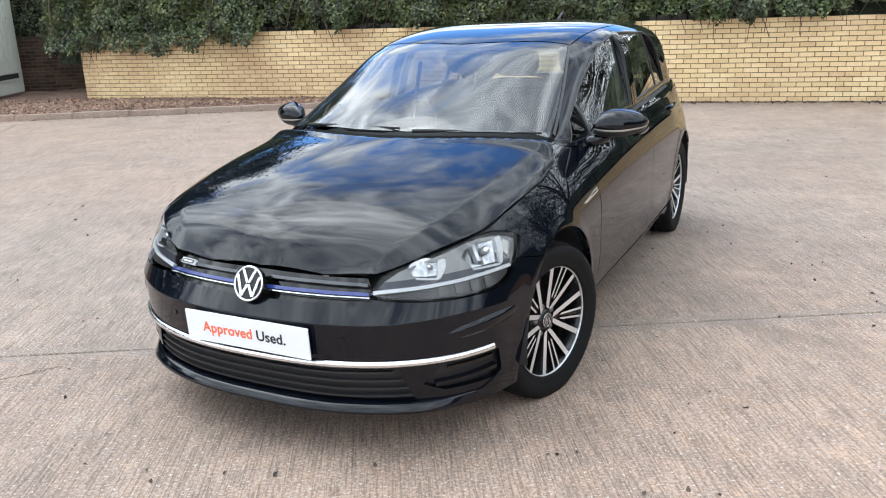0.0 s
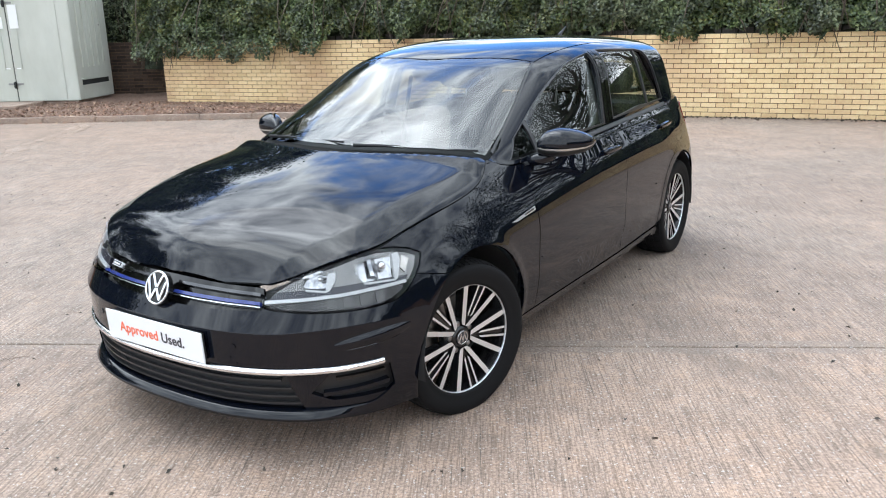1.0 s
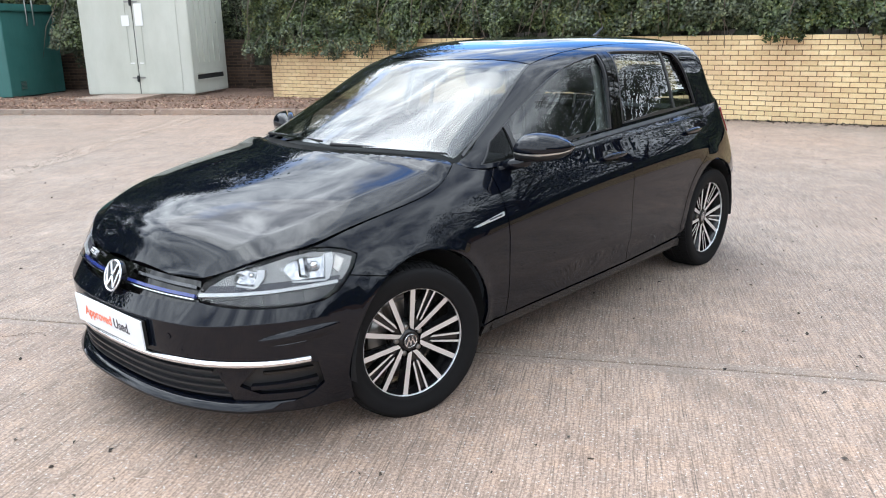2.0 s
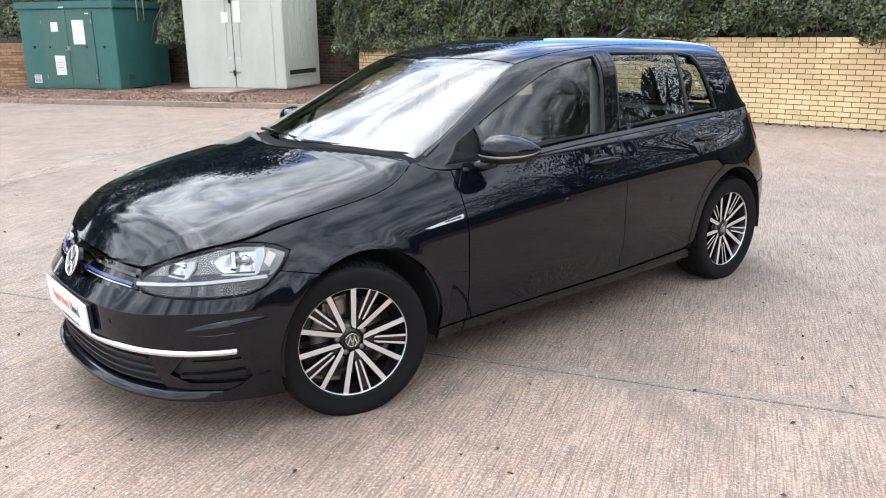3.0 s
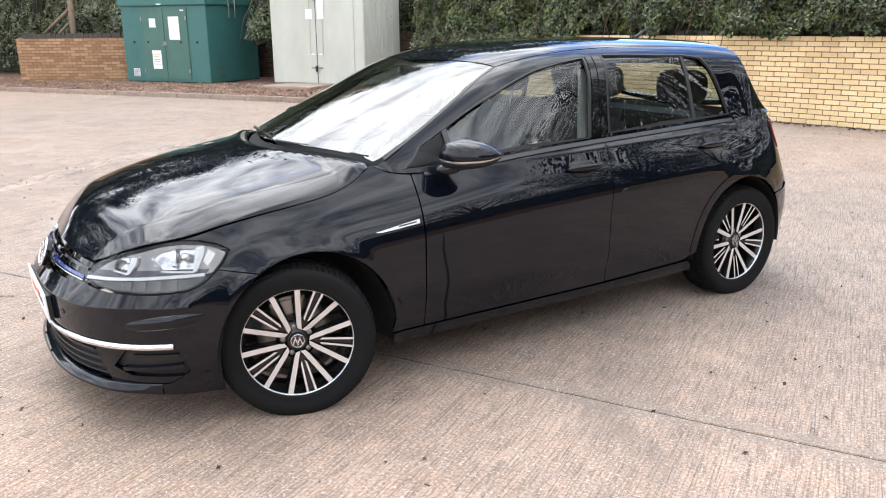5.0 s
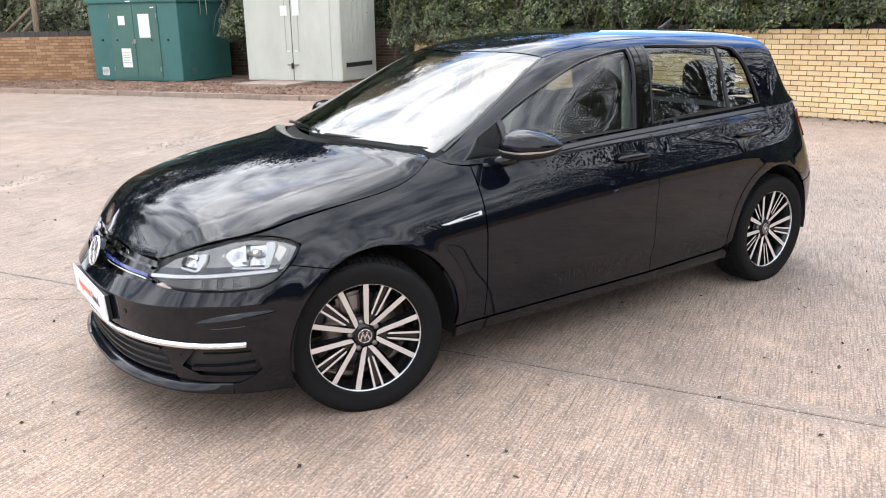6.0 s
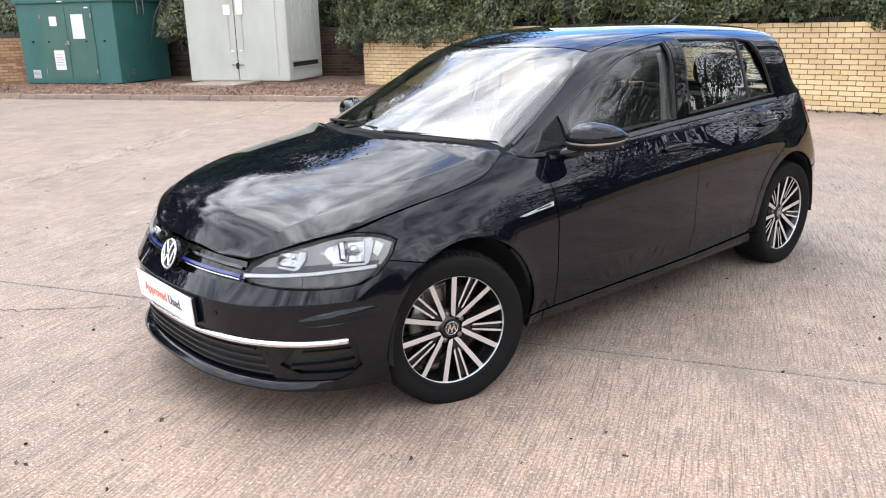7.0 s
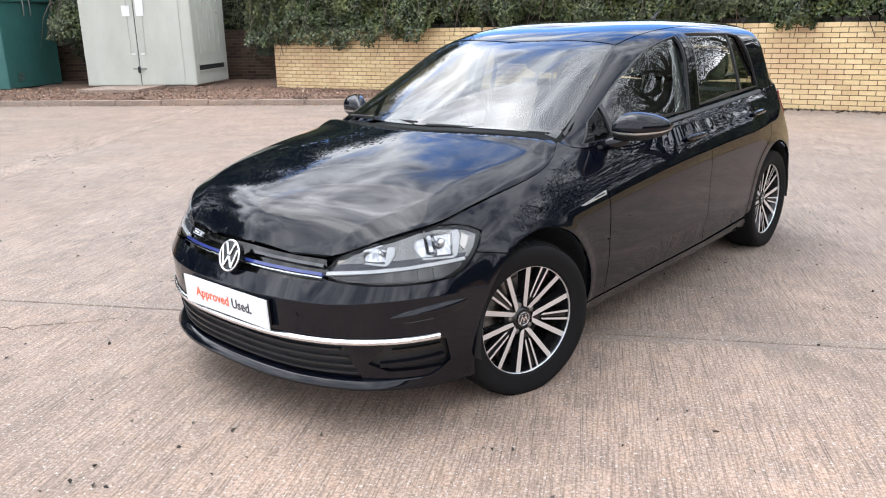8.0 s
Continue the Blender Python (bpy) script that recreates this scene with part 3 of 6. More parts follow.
def grey_cabinet():
    c = cabinet_at("grey_cabinet", "pale grey fibreglass service cabinet with double doors and latches", (-13.03, 7.42, 0.1), 32.5)
    W, D, H = 2.55, 1.72, 2.55
    part("body", box("body", -W, 0, 0, D, 0.06, H, GREY, 0.014), c)
    part("roof", box("roof", -W - 0.05, 0.05, -0.05, D + 0.05, H + 0.004, H + 0.12, GREY, 0.02), c)
    part("plinth", box("plinth", -W + 0.06, -0.06, 0.05, D - 0.05, -0.2, 0.056, KERB, 0.01), c, "concrete plinth")
    for x0, x1 in ((-W + 0.26, -1.285), (-1.265, -0.26)):
        d = part("door", box("door", x0, x1, -0.014, -0.002, 0.075, H - 0.06, GREY, 0.004), c)
        inner = x1 if x0 < -1.5 else x0
        sgn = -1 if x0 < -1.5 else 1
        part("door_rib", box("door_rib", inner + sgn * 0.16 - 0.018, inner + sgn * 0.16 + 0.018, -0.03, -0.015, 0.72, 2.38, GREY, 0.006), d)
        part("door_rib", box("door_rib", inner + min(sgn * 0.05, sgn * 0.16), inner + max(sgn * 0.05, sgn * 0.16), -0.026, -0.015, 0.72, 0.745, PAPER, 0.004), d)
        part("notice", box("notice", inner + sgn * 0.15 - 0.10, inner + sgn * 0.15 + 0.08, -0.0335, -0.0315, 1.52, 1.74 if sgn < 0 else 1.98, PAPER), d, "white paper notice")
    part("door_gap", box("door_gap", -1.284, -1.266, -0.006, -0.0005, 0.075, H - 0.06, SLOT), c)
    for z in (0.42, 2.02):
        latch = part("latch", box("latch", -1.43, -1.12, -0.035, -0.016, z - 0.018, z + 0.018, METAL, 0.005), c, "steel latch bar")
        part("handle", box("handle", -1.305, -1.245, -0.075, -0.036, z - 0.09, z + 0.05, SLOT, 0.014), latch)
    for k in range(5):
        y = 0.28 + k * 0.26
        part("side_rib", box("side_rib", 0.001, 0.03, y - 0.012, y + 0.012, 0.72, 2.4, GREY, 0.008), c)
    part("vent_slot", box("vent_slot", -0.02, 0.004, 0.20, 1.50, 0.36, 0.46, SLOT), c, "dark ventilation slot")
    part("vent_hood", box("vent_hood", 0.001, 0.035, 0.17, 1.53, 0.465, 0.50, GREY, 0.006), c)
    part("vent_hood", box("vent_hood", 0.001, 0.02, 0.17, 1.53, 0.32, 0.355, GREY, 0.006), c)
    part("warning_sign", box("warning_sign", 0.031, 0.034, 0.86, 1.06, 2.18, 2.42, WARN), c, "yellow warning sign")
    part("bolt", box("bolt", 0.031, 0.05, 1.22, 1.26, 1.55, 1.59, METAL, 0.008), c)
    return c


green_cabinet()
grey_cabinet()
path_slab = tagged(new("path_slab", box("path_slab", -2.15, -0.75, -1.15, 0.06, 0.0, 0.165, KERB, 0.01)), "worn concrete path slab leading to the grey cabinet", "slab", kind="structure")
path_slab.matrix_basis = pose(-13.03, 7.42, 0, 0, 0, 32.5)

# ---- planting: the hedge along the wall, shrubs round the cabinets ----
def shrub(name, label, m, length, low, high, thick, count, size, mats, seed, hang=0.0, category="shrub"):
    """A run of clipped, arching growth along local x: stems, a backing sheet coloured as inner shade and thousands of
    leaves. low(x): its lower edge in front.
    """
    rng = np.random.default_rng(seed)
    s = tagged(new(name), label, category)
    s.matrix_basis = m
    x = rng.uniform(0, length, count)
    lowx = np.array([low(v) + 0.20 * bumpy(v, seed, 0, 1.9) + 0.15 * bumpy(v, seed, 5, 6) for v in x])
    t = rng.uniform(0, 1, count) ** 0.8
    z = lowx + (high - lowx) * t
    swell = np.array([0.32 * bumpy(a, b, seed, 1.3) + 0.20 * bumpy(a, b, seed, 3.4) for a, b in zip(x, z)])
    y = thick * 0.5 * np.clip(t - 0.15, 0, 1) - hang * (1 - t) ** 0.6 - 0.08 - swell + rng.exponential(0.07, count)
    at = np.stack([x, y, z], -1)
    out = np.tile([0.0, -0.8, 0.45], (count, 1))
    pick = np.array([bumpy(a, b, seed + 9, 0.9) for a, b in zip(x, z)]) + rng.normal(0, 0.12, count)
    for k, mat in enumerate(mats):
        sel = (pick <= 0.24, pick > 0.24, (pick > -0.45) & (pick < -0.3))[k] & ((k == 2) | (pick <= -0.45) | (pick >= -0.3) | (len(mats) < 3))
        if len(mats) == 1:
            sel = pick > -9
        if sel.sum():
            tagged(part("foliage", leaves("foliage", at[sel], out[sel], size, mat, rng), s), kind="stuff")
    # added dark sheet behind the leaves: shade by colour, and it blocks the sky
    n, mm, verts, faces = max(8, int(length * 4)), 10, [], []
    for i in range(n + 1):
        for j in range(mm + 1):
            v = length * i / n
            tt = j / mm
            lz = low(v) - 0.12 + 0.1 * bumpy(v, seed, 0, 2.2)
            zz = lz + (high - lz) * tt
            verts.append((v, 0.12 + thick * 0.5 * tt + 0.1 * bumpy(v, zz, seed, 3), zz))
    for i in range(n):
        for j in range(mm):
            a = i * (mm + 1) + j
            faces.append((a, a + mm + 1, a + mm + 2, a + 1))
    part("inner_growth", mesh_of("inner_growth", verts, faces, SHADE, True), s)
    runs = []
    for _ in range(int(length * 4)):
        a = rng.uniform(0, length)
        b = a + rng.normal(0, 0.35)
        z1, z0 = rng.uniform(low(a) + 0.25, high), low(b) - rng.uniform(-0.1, 0.28)
        runs.append([((a, 0.1, z1), 0.012), (((a + b) / 2, -0.12 - hang * 0.5, (z1 + z0) / 2 + 0.1), 0.009), ((b, -0.14 - hang, z0), 0.004)])
    tagged(part("stem", tubes("stem", runs, BARK, 5), s), kind="stuff")
    return s


LOW = smooth_curve([(0, 0.92), (1.5, 0.98), (2.6, 1.02), (3.6, 1.10), (4.2, 1.30), (5.2, 1.28), (6.4, 1.34), (8.5, 1.33), (10.5, 1.30), (12.0, 1.22), (14, 1.38), (16, 1.40), (40, 1.38)])
for a, b, seed in ((-0.6, 3.9, 3), (3.7, 8.3, 4), (8.0, 12.4, 5), (12.1, 16.5, 6), (16.2, 26, 7)):
    shrub("hedge_shrub", "dense dark-green hedge shrub hanging over the brick wall", WALL_M @ pose(a, 0.0, 0), b - a, lambda v, a=a: float(LOW(a + v)), 2.7, 1.0, int(6500 * (b - a) * (1.0 if a < 16 else 0.5)), 0.064, (LEAF, LEAF_PALE, LEAF_OLIVE), seed, 0.16 if a < 3 else 0.08)
for at, angle, length, lo, hi, count, seed in (((-13.6, 9.35, 0), 32.5, 2.3, 0.95, 3.4, 16000, 11), ((-16.9, 6.75, 0), 32.5, 1.7, 0.72, 3.2, 10000, 12), ((-20.6, 5.1, 0), 32.5, 3.6, 1.9, 3.6, 9000, 13), ((-24.5, 2.1, 0), 38, 4.5, 0.9, 3.6, 20000, 14), ((-30, -1.6, 0), 30, 7.0, 0.3, 4.0, 16000, 15), ((-22.5, 5.6, 0), 32.5, 14.0, 1.0, 4.6, 42000, 16), ((-38, -4, 0), 30, 16.0, 0.3, 6.0, 30000, 17), ((-16.45, 6.0, 0), 32.5, 1.1, 1.15, 3.0, 5200, 18)):
    shrub("shrub", "leafy dark-green shrub overhanging behind the cabinets", pose(*at, 0, 0, angle), length, lambda v, lo=lo: lo, hi, 1.2, count, 0.075, (LEAF_GREY, LEAF_PALE, LEAF_OLIVE) if seed in (14, 15, 17) else (LEAF, LEAF_PALE, LEAF_OLIVE) if seed > 12 else (LEAF,), seed, 0.2)


for a, b, seed in ((0.0, 6.2, 41), (6.0, 12.2, 42), (12.0, 18.2, 43), (18.0, 24.0, 44)):
    shrub("hedge_shrub", "dense dark-green hedge shrub along the yard's other side", pose(12.6, 13.0, 0, 0, 0, -84) @ pose(a, 0.1, 0), b - a, lambda v: 1.15, 4.2, 1.0, int(2300 * (b - a)), 0.10, (LEAF, LEAF_OLIVE), seed, 0.05)


def litter(name, label, count, place, size, mat, seed, thin=0.4):
    rng = np.random.default_rng(seed)
    at = np.array([place(rng) for _ in range(count)])
    return tagged(new(name, leaves(name, at, np.tile([0.0, 0.0, 1.2], (count, 1)), size, mat, rng, 0)), label, "litter", kind="stuff")


def in_bed(rng):
    s, d = rng.uniform(-14, 16), 0.16 + 2.6 * rng.uniform(0, 1) ** 1.5
    p = KERB_M @ Vector((s, d, 0))
    return p.x, p.y, 0.095 + 0.035 * min(d, 0.6) + 0.03 * bumpy(p.x, p.y, 0, 1.5)


def by_kerb(rng):
    p = KERB_M @ Vector((rng.uniform(-7, 15), -0.02 - abs(rng.normal(0, 0.05)), 0))
    return p.x, p.y, 0.008


def by_wall(rng):
    p = WALL_M @ Vector((rng.uniform(7.5, 18), -0.05 - abs(rng.normal(0, 0.13)), 0))
    return p.x, p.y, 0.008


def on_yard(rng):
    return rng.uniform(-7, 7), rng.uniform(-4.5, 9.5), 0.004


litter("fallen_leaves", "reddish-brown fallen leaves lying on the bed", 17000, in_bed, 0.045, LITTER, 21)
litter("fallen_leaves", "brown fallen leaves gathered along the kerb", 380, by_kerb, 0.05, LITTER, 22)
litter("fallen_twigs", "dark twigs and leaves along the wall's foot", 700, by_wall, 0.05, DEBRIS, 23)
def on_strip(rng):
    p = Vector((-4.2, -1.75, 0)).lerp(Vector((-10.2, 5.75, 0)), rng.uniform(0, 1))
    return p.x + rng.normal(0, 0.12), p.y + rng.normal(0, 0.09), 0.005


litter("stone_crumbs", "loose stone crumbs along the patched strip of concrete", 4200, on_strip, 0.015, CRUMB, 25)
litter("specks", "small dark stones and bits of leaf on concrete", 1300, on_yard, 0.021, DEBRIS, 24)


# ---- trees round the yard ----
def tree(at, height, spread, seed, turn=0.0, clumps=80, per=290, leaf=0.21):
    rng = np.random.default_rng(seed)
    t = tagged(new("tree"), "tall leafy broad-leaved tree at the yard's edge", "tree", "trees round the yard")
    t.matrix_basis = pose(*at, 0, 0, turn)
    lean = rng.normal(0, 0.35, 2)
    top = Vector((lean[0], lean[1], height * 0.72))
    runs = [[((0, 0, -0.1), 0.028 * height), ((0.1, 0, height * 0.2), 0.021 * height), (tuple(top * 0.6), 0.014 * height), (tuple(top), 0.004 * height)]]
    cs = []
    for k in range(clumps):
        a, h = rng.uniform(0, 2 * math.pi), height * rng.uniform(0.22, 1.0)
        reach = spread * math.sin(math.pi * min(max((h / height - 0.12) / 0.95, 0.02), 0.98)) ** 0.6 * rng.uniform(0.45, 1.0)
        c = Vector((lean[0] * h / height + reach * math.cos(a), lean[1] * h / height + reach * math.sin(a), h))
        cs.append(c)
        if k % 3 == 0:
            b = Vector((0, 0, max(h * 0.55, height * 0.12)))
            runs.append([(tuple(b), 0.006 * height), (tuple(b.lerp(c, 0.55) + Vector((0, 0, 0.3))), 0.0035 * height), (tuple(c), 0.001 * height)])
    part("trunk", tubes("trunk", runs, BARK), t)
    at = np.concatenate([np.array(c) + rng.normal(0, 1, (per, 3)) * np.array([0.5, 0.5, 0.36]) * spread * 0.30 for c in cs])
    out = at - np.array([lean[0] * 0.5, lean[1] * 0.5, height * 0.45])
    out /= np.linalg.norm(out, axis=1)[:, None] + 1e-6
    tagged(part("crown", leaves("crown", at, out, leaf, LEAF_TREE, rng, 0.5), t), kind="stuff")
    return t


TREES = [tree((-19.5, 10.0, 0), 10.5, 3.6, 31), tree((-27.5, 8.0, 0), 12.5, 4.2, 32), tree((8.6, 15.6, 0), 11.5, 3.8, 33, 0.0, 110, 80, 0.16)]
for src, at, turn, big in ((0, (-16.5, 13.5, 0), 80, 0.95), (1, (-31, -3, 0), 130, 1.2), (0, (-34, -11, 0), 200, 1.4), (0, (-24.5, 8.0, 0), 40, 1.0), (1, (-32, 3.5, 0), 10, 1.15), (0, (-22.5, 9.5, 0), 300, 1.25), (1, (-33, -7, 0), 90, 0.9), (1, (-36, -16, 0), 320, 1.3), (2, (3.4, 16.2, 0), 60, 1.0), (2, (13.2, 15.0, 0), 250, 1.05), (2, (17.0, 10.5, 0), 160, 0.78), (2, (18.5, 5.5, 0), 20, 0.72), (2, (18.5, 0.5, 0), 110, 0.66), (2, (18, -5, 0), 290, 0.6), (2, (16.5, 17.5, 0), 200, 1.0)):
    copy_thing(TREES[src], pose(*at, 0, 0, turn) @ Matrix.Diagonal((big, big, big, 1)))

# stakes and rails by the far wall
stake = tagged(new("tree_stake"), "weathered timber stakes leaning beside the far wall", "stake")
part("post", tubes("post", [[((-22.6, 2.8, 0), 0.10), ((-22.65, 2.85, 3.2), 0.085)]], TIMBER), stake)
part("brace", tubes("brace", [[((-23.6, 2.1, 1.25), 0.05), ((-22.7, 2.8, 2.0), 0.05)]], TIMBER), stake)
part("brace", tubes("brace", [[((-23.2, 2.3, 1.1), 0.04), ((-22.7, 2.8, 1.65), 0.04)]], TIMBER), stake)
part("post", tubes("post", [[((-24.3, 1.9, 0), 0.05), ((-24.3, 1.9, 1.75), 0.05)]], TIMBER), stake)


# ---- the car: front axle at the origin, nose towards -y, its left side towards +x ----
from mathutils.geometry import delaunay_2d_cdt


def spline2(points, n=400):
    """A natural cubic spline through plan points, by chord length: positions sampled evenly."""
    p = np.array(points, float)
    s = np.r_[0, np.cumsum(np.hypot(*np.diff(p, axis=0).T))]
    k = len(s)
    a, r = np.eye(k), np.zeros((k, 2))
    h = np.diff(s)
    for i in range(1, k - 1):
        a[i, i - 1 : i + 2] = h[i - 1], 2 * (h[i - 1] + h[i]), h[i]
        r[i] = 6 * ((p[i + 1] - p[i]) / h[i] - (p[i] - p[i - 1]) / h[i - 1])
    c = np.linalg.solve(a, r)
    q = np.linspace(0, s[-1], n)
    i = np.clip(np.searchsorted(s, q) - 1, 0, k - 2)
    t, hh = (q - s[i])[:, None], h[i][:, None]
    out = p[i] + t * ((p[i + 1] - p[i]) / hh - hh * (2 * c[i] + c[i + 1]) / 6) + t**2 * c[i] / 2 + t**3 * (c[i + 1] - c[i]) / (6 * hh)
    return out


def step01(x, a, b):
    t = np.clip((np.asarray(x, float) - a) / (b - a), 0, 1)
    return t * t * (3 - 2 * t)


HALF_PLAN = [(0, -0.815), (0.26, -0.800), (0.5, -0.728), (0.68, -0.605), (0.785, -0.455), (0.835, -0.27), (0.858, 0), (0.862, 0.5), (0.868, 1.2), (0.868, 2.0), (0.86, 2.62), (0.825, 2.93), (0.72, 3.13), (0.45, 3.23), (0, 3.26)]
_front = [(-x, y) for x, y in HALF_PLAN[2:0:-1]]
_rear = [(-x, y) for x, y in HALF_PLAN[-2:-4:-1]]
_curve = spline2(_front + HALF_PLAN + _rear, 3000)
_i0, _i1 = np.argmin(np.abs(_curve[:1000, 0])), 2000 + np.argmin(np.abs(_curve[2000:, 0]))
_curve = _curve[_i0 : _i1 + 1]
PLAN_S = np.r_[0, np.cumsum(np.hypot(*np.diff(_curve, axis=0).T))]
PLAN_X, PLAN_Y = _curve.T
_tan = np.gradient(_curve, PLAN_S, axis=0)
_tan /= np.hypot(*_tan.T)[:, None]
PLAN_NX, PLAN_NY = _tan[:, 1], -_tan[:, 0]
_mid = np.argmax(PLAN_Y > 1.0)


def s_of_x(x):
    """The place along the plan's outline, in front, of a half width x."""
    return float(np.interp(x, PLAN_X[:_mid], PLAN_S[:_mid]))


def s_of_y(y):
    return float(np.interp(y, PLAN_Y, PLAN_S))


# the line where the lower body ends and hood, glass or roof begin
def joined(cut, front, rear):
    """A curve in two smooth pieces that meet, with a fold, at cut."""
    f, r = fair_curve(front), fair_curve(rear)
    return lambda y: np.where(np.asarray(y, float) < cut, f(y), r(y))


TOP_X = joined(0.386, [(-0.72, 0.235), (-0.668, 0.40), (-0.63, 0.482), (-0.565, 0.577), (-0.47, 0.658), (-0.40, 0.693), (-0.28, 0.717), (-0.155, 0.732), (-0.025, 0.743), (0.112, 0.747), (0.208, 0.741), (0.295, 0.722), (0.351, 0.700), (0.386, 0.684)], [(0.386, 0.684), (0.52, 0.735), (0.97, 0.757), (1.6, 0.755), (2.2, 0.740), (2.6, 0.722), (2.85, 0.706), (2.95, 0.682), (3.12, 0.62)])
TOP_Z = joined(0.386, [(-0.72, 0.614), (-0.668, 0.630), (-0.63, 0.655), (-0.565, 0.697), (-0.47, 0.730), (-0.40, 0.743), (-0.28, 0.769), (-0.155, 0.793), (-0.025, 0.812), (0.112, 0.832), (0.208, 0.852), (0.295, 0.883), (0.351, 0.911), (0.386, 0.93)], [(0.386, 0.93), (0.45, 0.902), (0.56, 0.888), (0.97, 0.912), (1.6, 0.945), (2.2, 0.965), (2.6, 0.975), (3.12, 0.99)])
# the flank's own shoulder line, running on without the fold at the screen's foot
LOW_X = fair_curve([(-0.46, 0.667), (-0.25, 0.712), (0, 0.714), (0.3, 0.722), (0.6, 0.740), (0.97, 0.757), (1.6, 0.755), (2.2, 0.740), (2.6, 0.722), (2.95, 0.70), (3.12, 0.66)])
LOW_Z = fair_curve([(-0.46, 0.743), (-0.25, 0.79), (0, 0.848), (0.25, 0.879), (0.55, 0.888), (0.97, 0.912), (1.6, 0.945), (2.2, 0.965), (2.6, 0.975), (3.12, 0.99)])
ARCHES = [(0.030, 0.292), (2.572, 0.312)]
ARCH_R = 0.366


def lower(s, z):
    """The lower body: bumpers, lamps, wings, doors, quarters. s along the plan's outline, z the height."""
    s, z = np.asarray(s, float), np.asarray(z, float)
    bx, by = np.interp(s, PLAN_S, PLAN_X), np.interp(s, PLAN_S, PLAN_Y)
    nx, ny = np.interp(s, PLAN_S, PLAN_NX), np.interp(s, PLAN_S, PLAN_NY)
    front = 1 - step01(by, -0.66, -0.22)
    zt = np.where(by < -0.46, np.interp(bx, [0, 0.4, 0.5, 0.6, 0.70, 0.785], [0.635, 0.63, 0.655, 0.698, 0.738, 0.745]), LOW_Z(by))
    it = np.where(by < -0.46, 0.105, np.interp(by, [-0.46, -0.25], [0.108, 0.13]))
    it = np.where(by > -0.25, bx - LOW_X(by), it)
    it = np.where(by > 2.95, np.maximum(it, 0.115), it)
    # flank: tucked sill, swelling middle, shoulder
    low = 0.045 * np.clip((0.46 - z) / 0.28, 0, 2) ** 2
    hs = 0.28 + 0.02 * (1 - step01(by, 0.2, 0.7))
    rear = step01(by, 2.20, 2.90)
    hs = hs + 0.12 * rear
    up = it * np.clip((z - (zt - hs)) / hs, 0, 1.6) ** (2 - 0.55 * rear)
    crease_z = np.interp(by, [0.3, 0.8, 1.6, 2.6, 3.0], [0.885, 0.893, 0.912, 0.935, 0.94])
    ridge = 0.007 * np.exp(-np.abs(z - crease_z) / 0.016) * step01(by, 0.35, 0.7)
    skirt = 0.010 * np.exp(-(((z - 0.33) / 0.05) ** 2)) * step01(by, 0.55, 1.15) * (1 - step01(by, 1.9, 2.25))
    under = 0.30 * np.clip(0.252 - z, 0, 0.1) * step01(by, 0.3, 0.45) * (1 - step01(by, 2.15, 2.3))
    flank = low + up - ridge + skirt + under
    # nose: upright bumper, an edge, then laid back to the bonnet
    edge_z = 0.492 + 0.02 * step01(bx, 0.45, 0.75)
    nose = 0.012 * np.clip((0.30 - z) / 0.14, 0, 1.5) ** 1.5  + np.where(z > edge_z, it * (z - edge_z) / (zt - edge_z), 0.01 * (edge_z - z) / 0.2)
    inset = front * nose + (1 - front) * flank
    inset = inset + 0.075 * step01(by, 2.90, 3.12) * np.clip((z - 0.52) / 0.42, 0, 1.2)
    for ay, az in ARCHES:
        r = np.hypot(by - ay, z - az)
        inset = inset - 0.007 * np.exp(-(((r - ARCH_R) / 0.032) ** 2)) * (by > -0.6) * (z > 0.15)
    return np.stack([bx - nx * inset, by - ny * inset, z], -1)


ROOF_Z = joined(0.386, [(-0.72, 0.606), (-0.667, 0.642), (-0.573, 0.714), (-0.46, 0.770), (-0.25, 0.837), (0, 0.890), (0.386, 0.952)], [(0.386, 0.952), (0.7, 1.122), (0.9, 1.225), (1.06, 1.30), (1.2, 1.343), (1.45, 1.383), (1.8, 1.403), (2.2, 1.402), (2.6, 1.389), (2.86, 1.368), (3.12, 1.33)])
_roof = ROOF_Z
ROOF_Z = lambda y: _roof(y) - 1.45 * np.clip(np.asarray(y, float) - 2.755, 0, 1)
BOW = fair_curve([(-0.72, 0.01), (-0.667, 0.038), (-0.46, 0.10), (0, 0.17), (0.386, 0.225), (1.06, 0.09), (1.5, 0.05), (3.12, 0.05)])
LEAN = fair_curve([(-0.72, 0.10), (0.386, 0.10), (0.6, 0.155), (1.1, 0.155), (3.12, 0.15)])
EXP_P = 3.6
EXP_F = lambda y: 1.5 + 2.5 * step01(y, 0.24, 0.42) + 3.0 * step01(y, 0.6, 1.5)


FOLD = fair_curve([(-0.72, 0.36), (-0.66, 0.40), (-0.53, 0.50), (-0.37, 0.585), (-0.12, 0.625), (0.06, 0.645), (0.30, 0.665), (0.386, 0.67)])


